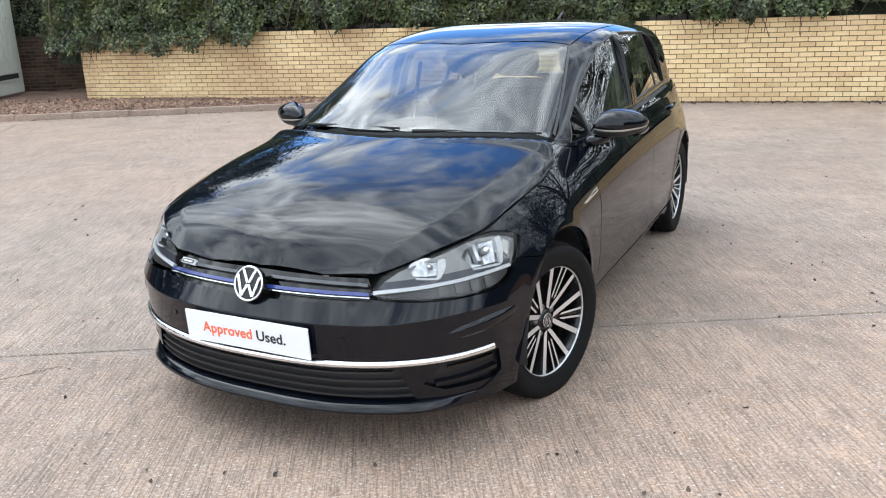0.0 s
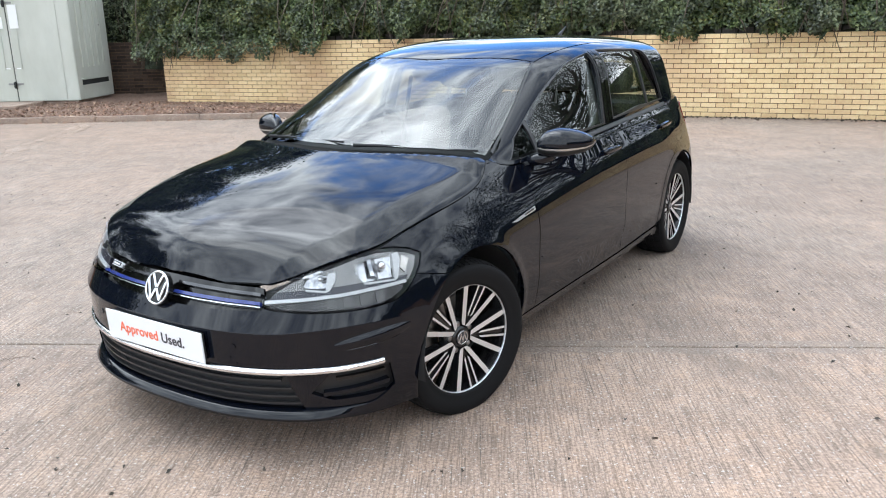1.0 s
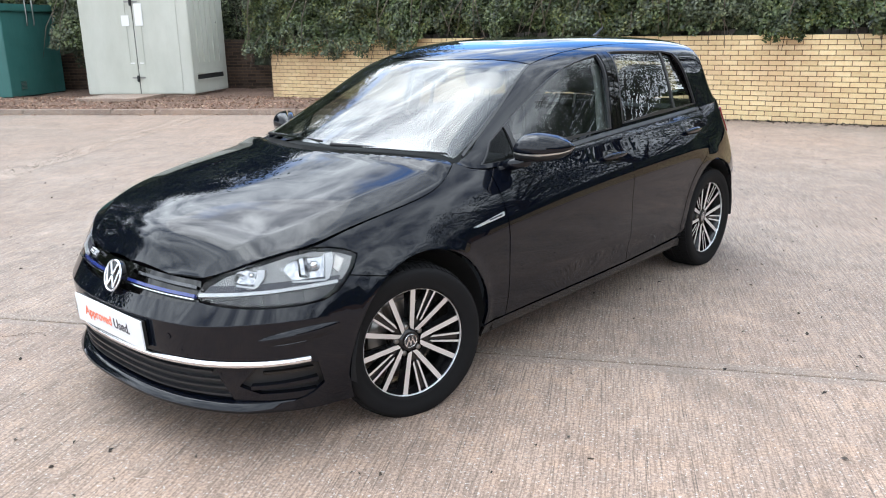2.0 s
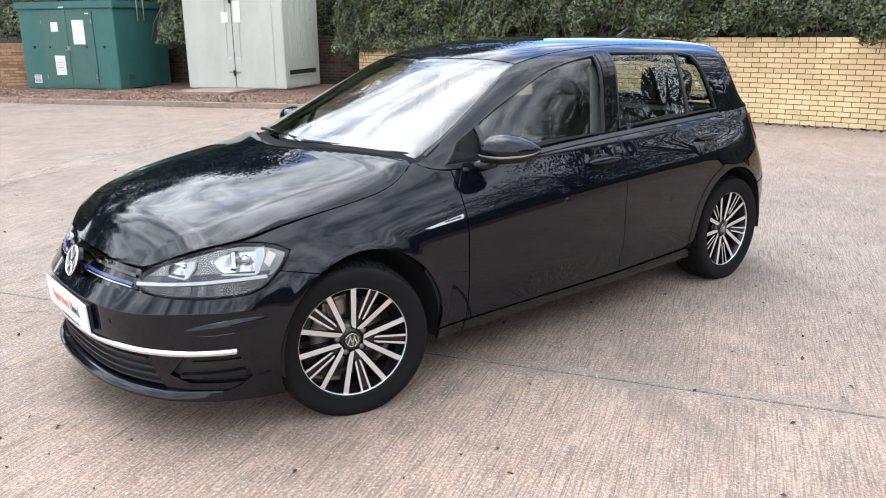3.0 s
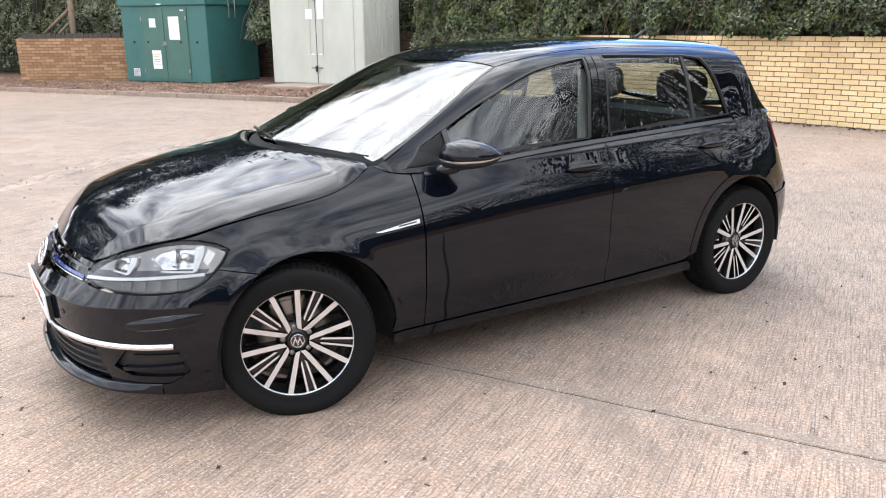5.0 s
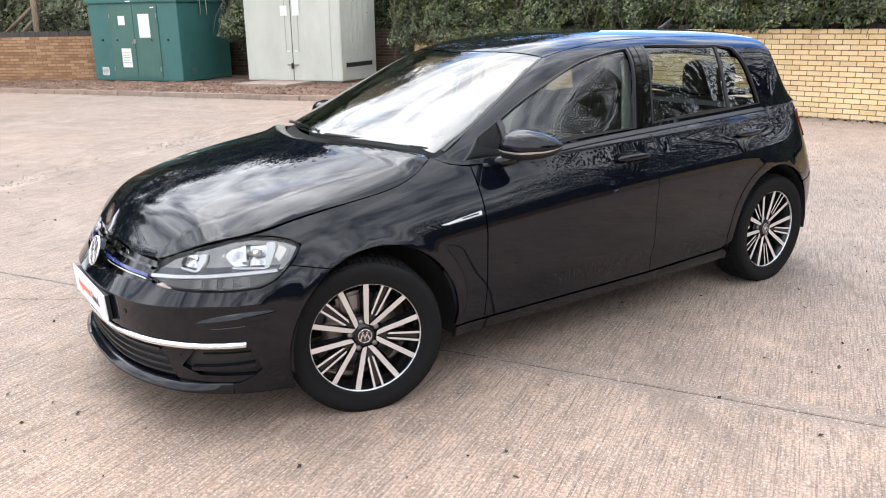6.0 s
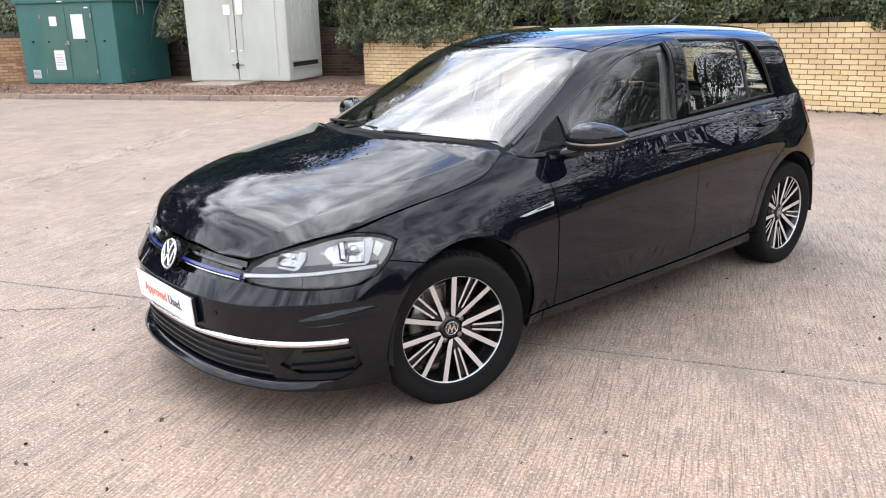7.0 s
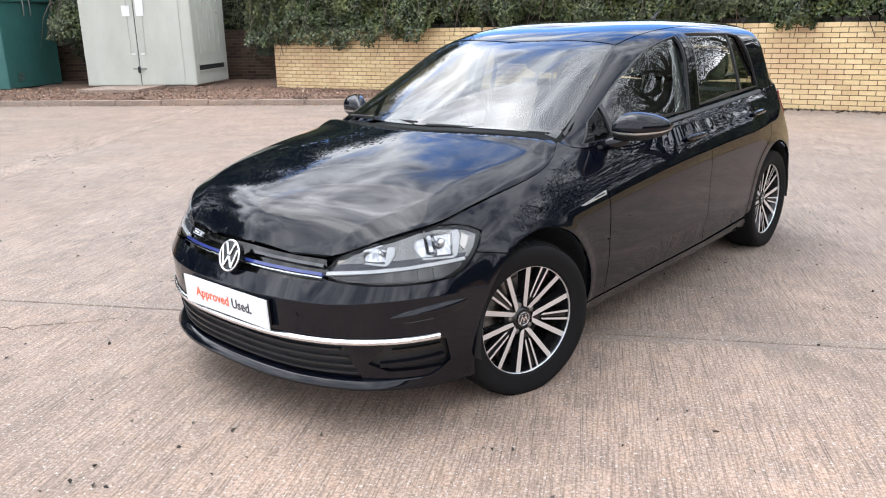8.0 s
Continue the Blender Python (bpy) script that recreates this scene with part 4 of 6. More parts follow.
def upper(y, u):
    """Bonnet, glass and roof: stations at y on the belt, bowed forward to the middle; u from the belt (0) to the middle (1)."""
    y, u = np.asarray(y, float), np.asarray(u, float)
    f = 1 - (1 - u) ** EXP_P
    w, zb, zt = TOP_X(y), TOP_Z(y), ROOF_Z(y)
    x = w * (1 - LEAN(y) * f) * (np.clip(1 - f ** EXP_F(y), 0, 1)) ** (1 / EXP_P)
    yy = y - BOW(y) * u * u * (3 - 2 * u)
    z = zb + f * (zt - zb)
    # the bonnet's pressed fold on each side: a raised middle, falling to the edges
    hood = (1 - step01(y, 0.33, 0.384)) * step01(y, -0.70, -0.45)
    line = FOLD(y)
    over = 0.004 * np.logaddexp(0, np.clip((x - line) / 0.004, -60, 60))
    z = z + hood * 0.019 * (1 - np.clip(over / np.maximum(w - line, 0.05), 0, 1))
    return np.stack([x, yy, z], -1)


_U = np.linspace(0, 1, 400)


def up_xy(x, y):
    """The (y, u) of the upper surface over a place in plan."""
    yc, u = y, 0.5
    for _ in range(12):
        sec = upper(np.full(400, yc), _U)
        u = float(np.interp(-abs(x), -sec[:, 0], _U))
        yc = y + float(BOW(yc)) * u * u * (3 - 2 * u)
    return yc, u


def up_yz(y, z):
    """The (y, u) of the upper surface at a place in side view."""
    yc, u = y, 0.1
    for _ in range(12):
        zb, zt = float(TOP_Z(yc)), float(ROOF_Z(yc))
        f = min(max((z - zb) / (zt - zb), 0), 1)
        u = 1 - (1 - f) ** (1 / EXP_P)
        yc = y + float(BOW(yc)) * u * u * (3 - 2 * u)
    return yc, u


def dense(points, gap=0.02, closed=True):
    p = [np.array(q, float) for q in points]
    out = []
    for a, b in zip(p, p[1:] + p[:1] if closed else p[1:]):
        n = max(1, int(np.ceil(np.linalg.norm(b - a) / gap)))
        out += [a + (b - a) * k / n for k in range(n)]
    if not closed:
        out.append(p[-1])
    return out


def rounded(points, r=0.02, n=4):
    """A polygon with its corners rounded by r (or one radius for each corner)."""
    p = [np.array(q, float) for q in points]
    out = []
    for k, b in enumerate(p):
        a, c = p[k - 1], p[(k + 1) % len(p)]
        rr = r[k] if isinstance(r, (list, tuple)) else r
        la, lc = np.linalg.norm(a - b), np.linalg.norm(c - b)
        d = min(rr, la * 0.45, lc * 0.45)
        if d < 1e-4:
            out.append(b)
            continue
        s, e = b + (a - b) * d / la, b + (c - b) * d / lc
        for t in np.linspace(0, 1, n + 1):
            out.append((1 - t) ** 2 * s + 2 * t * (1 - t) * b + t * t * e)
    return out


def inside(pts, poly):
    x, y = pts[:, 0], pts[:, 1]
    q = np.array(poly)
    hit = np.zeros(len(pts), bool)
    for (x0, y0), (x1, y1) in zip(q, np.roll(q, -1, 0)):
        if y0 != y1:
            hit ^= ((y0 > y) != (y1 > y)) & (x < (x1 - x0) * (y - y0) / (y1 - y0) + x0)
    return hit


def sheet(name, outline, chart, mat, side=1, grid=0.05, edge=0.022, holes=(), depth=0.014, lift=0.0, lines=()):
    """A panel of a curved surface: the chart's region inside the outline, with edges turned inwards. side -1: its mirror."""
    loops = [dense(outline, edge)] + [dense(h, edge) for h in holes]
    pts, edges = [], []
    for loop in loops:
        k = len(pts)
        pts += loop
        edges += [(k + i, k + (i + 1) % len(loop)) for i in range(len(loop))]
    b = np.array(pts)
    for line in lines:
        run = [q for q in dense(line, edge, False) if inside(np.array([q]), loops[0])[0] and np.min(np.hypot(b[:, 0] - q[0], b[:, 1] - q[1])) > 0.004]
        pts += run
    b = np.array(pts)
    lo, hi = b.min(0), b.max(0)
    gx, gy = np.meshgrid(np.arange(lo[0] + grid / 2, hi[0], grid), np.arange(lo[1] + grid / 2, hi[1], grid))
    gpts = np.stack([gx.ravel(), gy.ravel()], -1)
    keep = inside(gpts, loops[0])
    for h in loops[1:]:
        keep &= ~inside(gpts, h)
    gpts = gpts[keep]
    if len(gpts):
        gap = np.array([np.min(np.hypot(b[:, 0] - q[0], b[:, 1] - q[1])) for q in gpts])
        gpts = gpts[gap > 0.35 * grid]
    allp = [Vector((float(q[0]), float(q[1]))) for q in [*pts, *gpts]]
    v2, _, f2, orig, *_ = delaunay_2d_cdt(allp, edges, [], 1, 1e-6)
    uv = np.array([(v.x, v.y) for v in v2])
    f2 = [f for f in f2 if len(f) == 3]
    cent = np.array([uv[list(f)].mean(0) for f in f2])
    keep = inside(cent, loops[0])
    for h in loops[1:]:
        keep &= ~inside(cent, h)
    f2 = [f for f, k in zip(f2, keep) if k]
    e = 1e-4
    pos = chart(uv[:, 0], uv[:, 1])
    da = chart(uv[:, 0] + e, uv[:, 1]) - chart(uv[:, 0] - e, uv[:, 1])
    db = chart(uv[:, 0], uv[:, 1] + e) - chart(uv[:, 0], uv[:, 1] - e)
    nrm = np.cross(da, db)
    nrm /= np.linalg.norm(nrm, axis=1)[:, None] + 1e-12
    centre = np.array([0, min(max(float(pos[:, 1].mean()), 0.2), 2.6), 0.5])
    if np.sum(nrm * (pos - centre)) < 0:
        nrm = -nrm
    pos = pos + nrm * lift
    if side < 0:
        pos, nrm = pos * (-1, 1, 1), nrm * (-1, 1, 1)
    faces = []
    for f in f2:
        a, c, d = (pos[i] for i in f)
        faces.append(tuple(f) if np.dot(np.cross(c - a, d - a), nrm[f[0]]) > 0 else tuple(f[::-1]))
    count = {}
    for f in faces:
        for i in range(3):
            key = (f[i], f[(i + 1) % 3])
            count[key] = count.get(key, 0) + 1
    verts, normals = list(pos), list(nrm)
    for a, c in [k for k in count if (k[1], k[0]) not in count]:
        k = len(verts)
        out = np.cross(pos[c] - pos[a], nrm[a])
        out = out / (np.linalg.norm(out) + 1e-12)
        verts += [pos[a], pos[c], pos[c] - nrm[c] * depth, pos[a] - nrm[a] * depth]
        normals += [out] * 4
        faces.append((k + 1, k, k + 3, k + 2))
    me = bpy.data.meshes.new(name)
    me.from_pydata([tuple(map(float, v)) for v in verts], [], faces)
    me.materials.append(mat)
    me.shade_smooth()
    me.normals_split_custom_set_from_vertices([tuple(map(float, n)) for n in normals])
    return me


def arc(cy, cz, r, a0, a1, n=24):
    """Points of a wheel arch in the lower chart; angles in degrees from the rear, over the top."""
    return [(s_of_y(cy + r * math.cos(radians(a))), cz + r * math.sin(radians(a))) for a in np.linspace(a0, a1, n)]


def whole(half):
    """Mirror a half outline given from the middle in front, round the left, to the middle behind."""
    return list(half) + [(-x, y) for x, y in half[::-1] if abs(x) > 1e-6]


def glazing(y, u):
    """The side glass: flatter than the body's shoulder, nearly straight from the belt to the roof rail."""
    p, lo, hi = upper(y, u), upper(y, np.zeros_like(np.asarray(u, float))), upper(y, np.full_like(np.asarray(u, float), 0.38))
    k = (p[..., 2] - lo[..., 2]) / np.maximum(hi[..., 2] - lo[..., 2], 0.02)
    flat = lo[..., 0] + (hi[..., 0] - lo[..., 0]) * k
    p[..., 0] += 0.62 * np.minimum(flat - p[..., 0], 0)
    return p


def upper_xy(x, y):
    """The upper surface over places in plan, for panels across the whole width."""
    x, y = np.atleast_1d(x).astype(float), np.atleast_1d(y).astype(float)
    yc, u = y.copy(), np.full_like(x, 0.5)
    for _ in range(14):
        w, lean, ef, lo, hi = TOP_X(yc), LEAN(yc), EXP_F(yc), np.zeros_like(x), np.ones_like(x)
        for _ in range(34):
            u = (lo + hi) / 2
            f = 1 - (1 - u) ** EXP_P
            wide = w * (1 - lean * f) * np.clip(1 - f**ef, 0, 1) ** (1 / EXP_P) > np.abs(x)
            lo, hi = np.where(wide, u, lo), np.where(wide, hi, u)
        yc = y + BOW(yc) * u * u * (3 - 2 * u)
    p = upper(yc, u)
    p[:, 0] = x
    return p


def bowl_chart(s0, z0, deep):
    """The lower body's surface, dished round a place: a lamp's reflector."""

    def f(s, z):
        p = lower(s, z)
        r = np.clip(1 - ((np.asarray(s) - s0) / 0.09) ** 2 - ((np.asarray(z) - z0) / 0.10) ** 2, 0, 1)
        return p + np.stack([-0.55 * deep * r, 0.8 * deep * r, 0 * r], -1)

    return f


car = tagged(new("car"), "glossy black five-door hatchback parked on the concrete yard", "car")
SY, SX = s_of_y, s_of_x
END = PLAN_S[-1] - 0.001
# runs of points beside the sharp folds of the flank and the nose
CREASES = [[(s_of_y(y), float(np.interp(y, [0.3, 0.8, 1.6, 2.6, 3.0], [0.885, 0.893, 0.912, 0.935, 0.94])) + d) for y in (0.56, 0.8, 1.6, 2.58)] for d in (-0.012, -0.003, 0.003, 0.012)]
NOSE_EDGE = [[(s_of_x(x), 0.492 + 0.02 * float(step01(x, 0.45, 0.75)) + d) for x in np.linspace(0.01, 0.80, 40)] for d in (-0.012, -0.002, 0.002, 0.012)]
belt = lambda y: float(TOP_Z(y)) - 0.004


def strip(pts, half):
    """An outline round a line of chart points, half wide up and down."""
    p = dense(pts, 0.03, False)
    return [(a, b - half) for a, b in p] + [(a, b + half) for a, b in p[::-1]]


for SIDE in (1, -1):
    FA, RA = ARCHES
    hood_line = [(SY(y), float(TOP_Z(y)) - 0.0018) for y in np.linspace(0.386, -0.455, 18)]
    # wing over the front wheel, from the lamp back to the door
    wing = [(SY(0.5368), 0.256), (SY(0.5368), 0.60), (SY(0.540), 0.883), (SY(0.50), 0.888), (SY(0.45), 0.898), (SY(0.41), 0.916)] + hood_line + [(0.945, 0.7375), (1.022, 0.7325), (1.082, 0.720), (1.127, 0.697), (1.096, 0.655), (1.075, 0.634)] + arc(*FA, ARCH_R, 121, 4) + [(SY(0.385), 0.256)]
    part("wing", sheet("wing", wing, lower, PAINT, SIDE, grid=0.028), car)
    fd = [(SY(0.5405), 0.256), (SY(1.5665), 0.262), (SY(1.5665), 0.60), (SY(1.586), 0.80), (SY(1.60), belt(1.6))] + [(SY(y), belt(y)) for y in np.linspace(1.5, 0.546, 14)]
    door = part("front_door", sheet("front_door", fd, lower, PAINT, SIDE, lines=CREASES), car)
    a_r = arc(*RA, ARCH_R + 0.045, 176, 112, 12)
    rd = [(SY(1.5702), 0.262), (SY(2.13), 0.280), (SY(2.168), 0.30)] + a_r + [(SY(2.47), 0.72), (SY(2.555), 0.82), (SY(2.59), 0.90), (SY(2.60), belt(2.6))] + [(SY(y), belt(y)) for y in np.linspace(2.5, 1.606, 12)] + [(SY(1.5897), 0.80), (SY(1.5702), 0.60)]
    rdoor = part("rear_door", sheet("rear_door", rd, lower, PAINT, SIDE, lines=CREASES), car)
    # handles: bowed grips with a keyed end
    for parent, y0, y1, z in ((door, 1.315, 1.535, 0.836), (rdoor, 2.225, 2.45, 0.866)):
        cup = rounded([(SY(y0 + 0.03), z - 0.035), (SY(y1 - 0.045), z - 0.035), (SY(y1 - 0.045), z + 0.03), (SY(y0 + 0.03), z + 0.03)], 0.03)
        part("handle_cup", sheet("handle_cup", cup, lower, GLOSS, SIDE, lift=0.001, edge=0.012), parent)
        bm = bmesh.new()
        bmesh.ops.create_uvsphere(bm, u_segments=24, v_segments=14, radius=1.0)
        a, b = lower(SY(y0), z), lower(SY(y1), z)
        mid = (a + b) / 2
        for v in bm.verts:
            k = abs(v.co.y) ** 0.7 * (1 if v.co.y > 0 else -1)
            v.co = Vector((SIDE * (mid[0] + (b - a)[0] / 2 * k + 0.016 + 0.015 * v.co.x), mid[1] + (b - a)[1] / 2 * k, z + 0.002 + 0.016 * v.co.z))
        if SIDE < 0:
            bmesh.ops.reverse_faces(bm, faces=bm.faces[:])
        part("door_handle", bm_mesh("door_handle", bm, PAINT, True), parent)
    part("sill", sheet("sill", [(SY(0.405), 0.184), (SY(2.21), 0.205), (SY(2.19), 0.245), (SY(2.16), 0.266), (SY(1.57), 0.250), (SY(0.392), 0.245)], lower, PAINT, SIDE), car)
    quarter = [(SY(2.172), 0.29)] + arc(*RA, ARCH_R + 0.040, 176, 112, 12) + [(SY(2.475), 0.72), (SY(2.56), 0.82), (SY(2.595), 0.90), (SY(2.605), belt(2.6)), (SY(2.62), belt(2.62) + 0.004), (SY(2.8), belt(2.8) + 0.004), (SY(2.95), belt(2.95) + 0.004), (SY(2.968), 0.972), (SY(2.985), 0.957), (SY(2.945), 0.952), (SY(2.958), 0.785), (SY(2.985), 0.62), (SY(2.955), 0.56)] + arc(*RA, ARCH_R, 42, 180, 34)
    part("rear_quarter", sheet("rear_quarter", quarter, lower, PAINT, SIDE), car)
    rb = [(SY(2.96), 0.555), (SY(3.12), 0.58), (END, 0.58), (END, 0.22), (SY(3.0), 0.22), (SY(2.90), 0.215)] + arc(*RA, ARCH_R, -14, 40, 12)
    part("rear_bumper", sheet("rear_bumper", rb, lower, PAINT, SIDE), car)
    tl = [(SY(2.965), 0.790), (SY(2.945), 0.945), (SY(3.1), 0.950), (END - 0.42, 0.93), (END - 0.42, 0.80)]
    part("tail_lamp", sheet("tail_lamp", rounded(tl, 0.02), lower, LAMP_RED, SIDE, lift=0.006), car, "red tail lamp lens")
    gate = [(SY(2.995), 0.59), (SY(2.982), 0.778), (END - 0.41, 0.795), (END - 0.41, 0.935), (END, 0.94), (END, 0.59)]
    rim = [(SY(3.03), 0.957), (END, 0.947), (END, 0.975), (SY(3.03), 0.970)]
    part("hatch_sill", sheet("hatch_sill", rim, lower, PAINT, SIDE, lift=-0.012), car)
    part("tailgate", sheet("tailgate", gate, lower, PAINT, SIDE), car)
    # front bumper, from the middle round to the wheel arch
    fb = [(0, 0.335), (0, 0.545), (SX(0.44), 0.556), (0.47, 0.564), (0.52, 0.559), (0.64, 0.555), (0.75, 0.555), (0.87, 0.558), (0.957, 0.565), (1.015, 0.587), (1.053, 0.616), (1.072, 0.631)] + arc(*FA, ARCH_R, 122, 200, 20) + [(SY(-0.313), 0.160), (SX(0.725), 0.166), (SX(0.735), 0.206), (SX(0.760), 0.214), (SX(0.778), 0.232), (SY(-0.433), 0.262), (SY(-0.455), 0.352), (SX(0.6), 0.342), (SX(0.3), 0.337)]
    part("front_bumper", sheet("front_bumper", fb, lower, PAINT, SIDE, grid=0.03, edge=0.016, lines=NOSE_EDGE), car)
    lg = [(0, 0.17), (0, 0.37), (SX(0.6), 0.37), (SY(-0.38), 0.38), (SY(-0.36), 0.19), (SX(0.6), 0.17)]
    grille = part("lower_grille", sheet("lower_grille", lg, lower, TRIM, SIDE, lift=-0.026), car, "black plastic lower grille")
    for z, x1 in ((0.226, 0.60), (0.254, 0.57), (0.284, 0.54), (0.314, 0.51)):
        bar = strip([(0, z), (SX(x1 * 0.6), z), (SX(x1), z + 0.004)], 0.0032)
        part("grille_bar", sheet("grille_bar", bar, lower, SATIN, SIDE, lift=-0.010, depth=0.02), grille)
    # side inlet: a gloss surround beside the grille, two blades in the dark opening
    surround = [(SX(0.53), 0.338), (SX(0.655), 0.343), (SX(0.60), 0.270), (SX(0.66), 0.240), (SY(-0.455), 0.240), (SY(-0.46), 0.214), (SX(0.58), 0.210), (SX(0.555), 0.27)]
    pocket = part("bumper_inlet", sheet("bumper_inlet", rounded(surround, 0.006), lower, PAINT, SIDE, lift=-0.005, grid=0.015, depth=0.03), car)
    part("blade", sheet("blade", strip([(SX(0.635), 0.264), (SX(0.71), 0.270), (SY(-0.455), 0.281)], 0.0075), lower, PAINT, SIDE, lift=-0.004, grid=0.02, depth=0.03), pocket)
    part("slat", sheet("slat", strip([(SX(0.67), 0.317), (SY(-0.468), 0.324)], 0.005), lower, GLOSS, SIDE, lift=-0.012, grid=0.02), pocket)
    if SIDE < 0:
        gb = part("grille_badge", sheet("grille_badge", [(SX(0.330), 0.602), (SX(0.412), 0.600), (SX(0.412), 0.616), (SX(0.330), 0.618)], lower, WHITE, SIDE, lift=0.004, grid=0.02), car, "small bright grille badge")
        part("badge_line", sheet("badge_line", [(SX(0.333), 0.604), (SX(0.409), 0.602), (SX(0.409), 0.614), (SX(0.333), 0.616)], lower, INK, SIDE, lift=0.0052, grid=0.02, depth=0.001), gb)
        part("badge_line", sheet("badge_line", [(SX(0.342), 0.6075), (SX(0.400), 0.606), (SX(0.400), 0.610), (SX(0.342), 0.6115)], lower, WHITE, SIDE, lift=0.0062, grid=0.02, depth=0.001), gb)
    cs = [(0, 0.350), (SX(0.3), 0.352), (SX(0.5), 0.354), (SX(0.68), 0.360), (SY(-0.478), 0.367)]

    def round_bar(q, z):
        """The bumper's face with a rounded bar along the strip's line."""
        zc = np.interp(q, [c[0] for c in cs], [c[1] for c in cs])
        p, out = lower(q, zc), np.stack([np.interp(q, PLAN_S, PLAN_NX), np.interp(q, PLAN_S, PLAN_NY), 0 * np.asarray(q)], -1)
        t = np.clip((np.asarray(z) - zc) / 0.0085, -1, 1) * 1.35
        return p + out * (0.011 * np.cos(t))[..., None] + np.stack([0 * t, 0 * t, 0.011 * np.sin(t)], -1)

    part("chrome_strip", sheet("chrome_strip", strip(cs, 0.0084), round_bar, CHROME, SIDE, lift=0.002, depth=0.006, grid=0.0035, edge=0.012), car, "bright chrome strip")
    fs, fz = (SX(0.66) + SY(-0.36)) / 2, 0.458

    def crease(q, z):
        r = np.clip(1 - ((np.asarray(q) - fs) / 0.15) ** 2 - ((np.asarray(z) - fz - 0.12 * (np.asarray(q) - fs)) / 0.026) ** 2, 0, 1)
        return lower(q, z) + np.stack([0.009 * r, -0.009 * r, 0.004 * r], -1)

    oval = [(fs + 0.149 * math.cos(t), fz + 0.12 * 0.149 * math.cos(t) + 0.0255 * math.sin(t)) for t in np.linspace(0, 2 * math.pi, 40)[:-1]]
    part("bumper_crease", sheet("bumper_crease", oval, crease, PAINT, SIDE, lift=0.0006, grid=0.008, edge=0.01, depth=0.001), car)
    bm = bmesh.new()
    bmesh.ops.create_cone(bm, cap_ends=True, segments=16, radius1=0.011, radius2=0.010, depth=0.006, matrix=Matrix.Translation(Vector(lower(SX(0.36), 0.44)) * 1.0) @ pose(0, 0, 0, 90, 0, 18))
    sensor = part("parking_sensor", bm_mesh("parking_sensor", bm, PAINT), car)
    sensor.matrix_basis = Matrix.Diagonal((SIDE, 1, 1, 1))
    # upper grille: gloss backing, dark chrome slat, blue strip with a bright edge
    ug = part("upper_grille", sheet("upper_grille", [(0, 0.548), (0, 0.634), (SX(0.43), 0.628), (SX(0.445), 0.60), (SX(0.45), 0.548)], lower, GLOSS, SIDE, lift=-0.022), car, "gloss black upper grille")
    part("dark_slat", sheet("dark_slat", strip([(SX(0.05), 0.611), (SX(0.25), 0.610), (SX(0.437), 0.605)], 0.0045), lower, DARK_CHROME, SIDE, lift=-0.004, grid=0.02), ug, "dark chrome slat")
    part("blue_strip", sheet("blue_strip", strip([(SX(0.05), 0.581), (SX(0.25), 0.581), (SX(0.445), 0.578)], 0.0048), lower, BLUE, SIDE, lift=0.002, grid=0.02), ug, "blue grille strip")
    part("chrome_line", sheet("chrome_line", strip([(SX(0.05), 0.5705), (SX(0.25), 0.5705), (SX(0.447), 0.568)], 0.0012), lower, CHROME, SIDE, lift=0.004, grid=0.02), ug)
    # headlamp: silver bezel, two reflector bowls with bright fins, dark band, light strip, ribbed lower band, clear lens
    hl = rounded([(0.456, 0.584), (0.490, 0.625), (0.559, 0.656), (0.695, 0.694), (0.845, 0.726), (0.94, 0.733), (1.02, 0.728), (1.079, 0.716), (1.121, 0.696), (1.09, 0.656), (1.048, 0.619), (1.01, 0.591), (0.955, 0.571), (0.87, 0.564), (0.75, 0.561), (0.64, 0.561), (0.52, 0.565), (0.462, 0.573)], 0.012, 2)
    lamp = part("headlamp", sheet("headlamp", hl, lower, LENS, SIDE, grid=0.02, edge=0.012, depth=0.004, lift=0.001), car, "clear headlamp with chrome reflectors")
    part("lamp_housing", sheet("lamp_housing", hl, lower, TRIM, SIDE, grid=0.03, lift=-0.075), lamp)
    bezel = [(0.50, 0.618), (0.56, 0.650), (0.695, 0.687), (0.845, 0.719), (0.94, 0.726), (1.02, 0.721), (1.072, 0.710), (1.108, 0.694), (1.08, 0.656), (1.045, 0.626), (0.93, 0.622), (0.80, 0.617), (0.64, 0.609)]
    bowls = []
    part("dark_band", sheet("dark_band", [(0.475, 0.590), (0.56, 0.598), (0.72, 0.612), (0.90, 0.623), (1.03, 0.628), (1.04, 0.640), (0.93, 0.644), (0.80, 0.640), (0.66, 0.632), (0.50, 0.616)], lower, INK, SIDE, grid=0.02, lift=-0.012), lamp, "gloss black lamp band")
    for s0, s1, z0, z1 in ((0.60, 0.712, 0.624, 0.678), (0.815, 1.000, 0.634, 0.714)):
        ds, mid = s1 - s0, (s0 + s1) / 2
        bowl = [(s0 + 0.22 * ds, z0 + 0.004), (s1 - 0.12 * ds, z0), (s1, z1 - 0.004), (s0 + 0.5 * ds, z1), (s0 + 0.12 * ds, z1 - 0.014), (s0, z1 - 0.036)]
        bowl = rounded(bowl, 0.008)
        bowls.append(bowl)
        part("reflector", sheet("reflector", bowl, bowl_chart(mid, (z0 + z1) / 2, 0.035), REFLECTOR, SIDE, grid=0.008, edge=0.008, lift=-0.018), lamp, "chrome reflector bowl")
        p = lower(mid + 0.02, (z0 + z1) / 2)
        bm = bmesh.new()
        bmesh.ops.create_uvsphere(bm, u_segments=14, v_segments=8, radius=0.085 * ds)
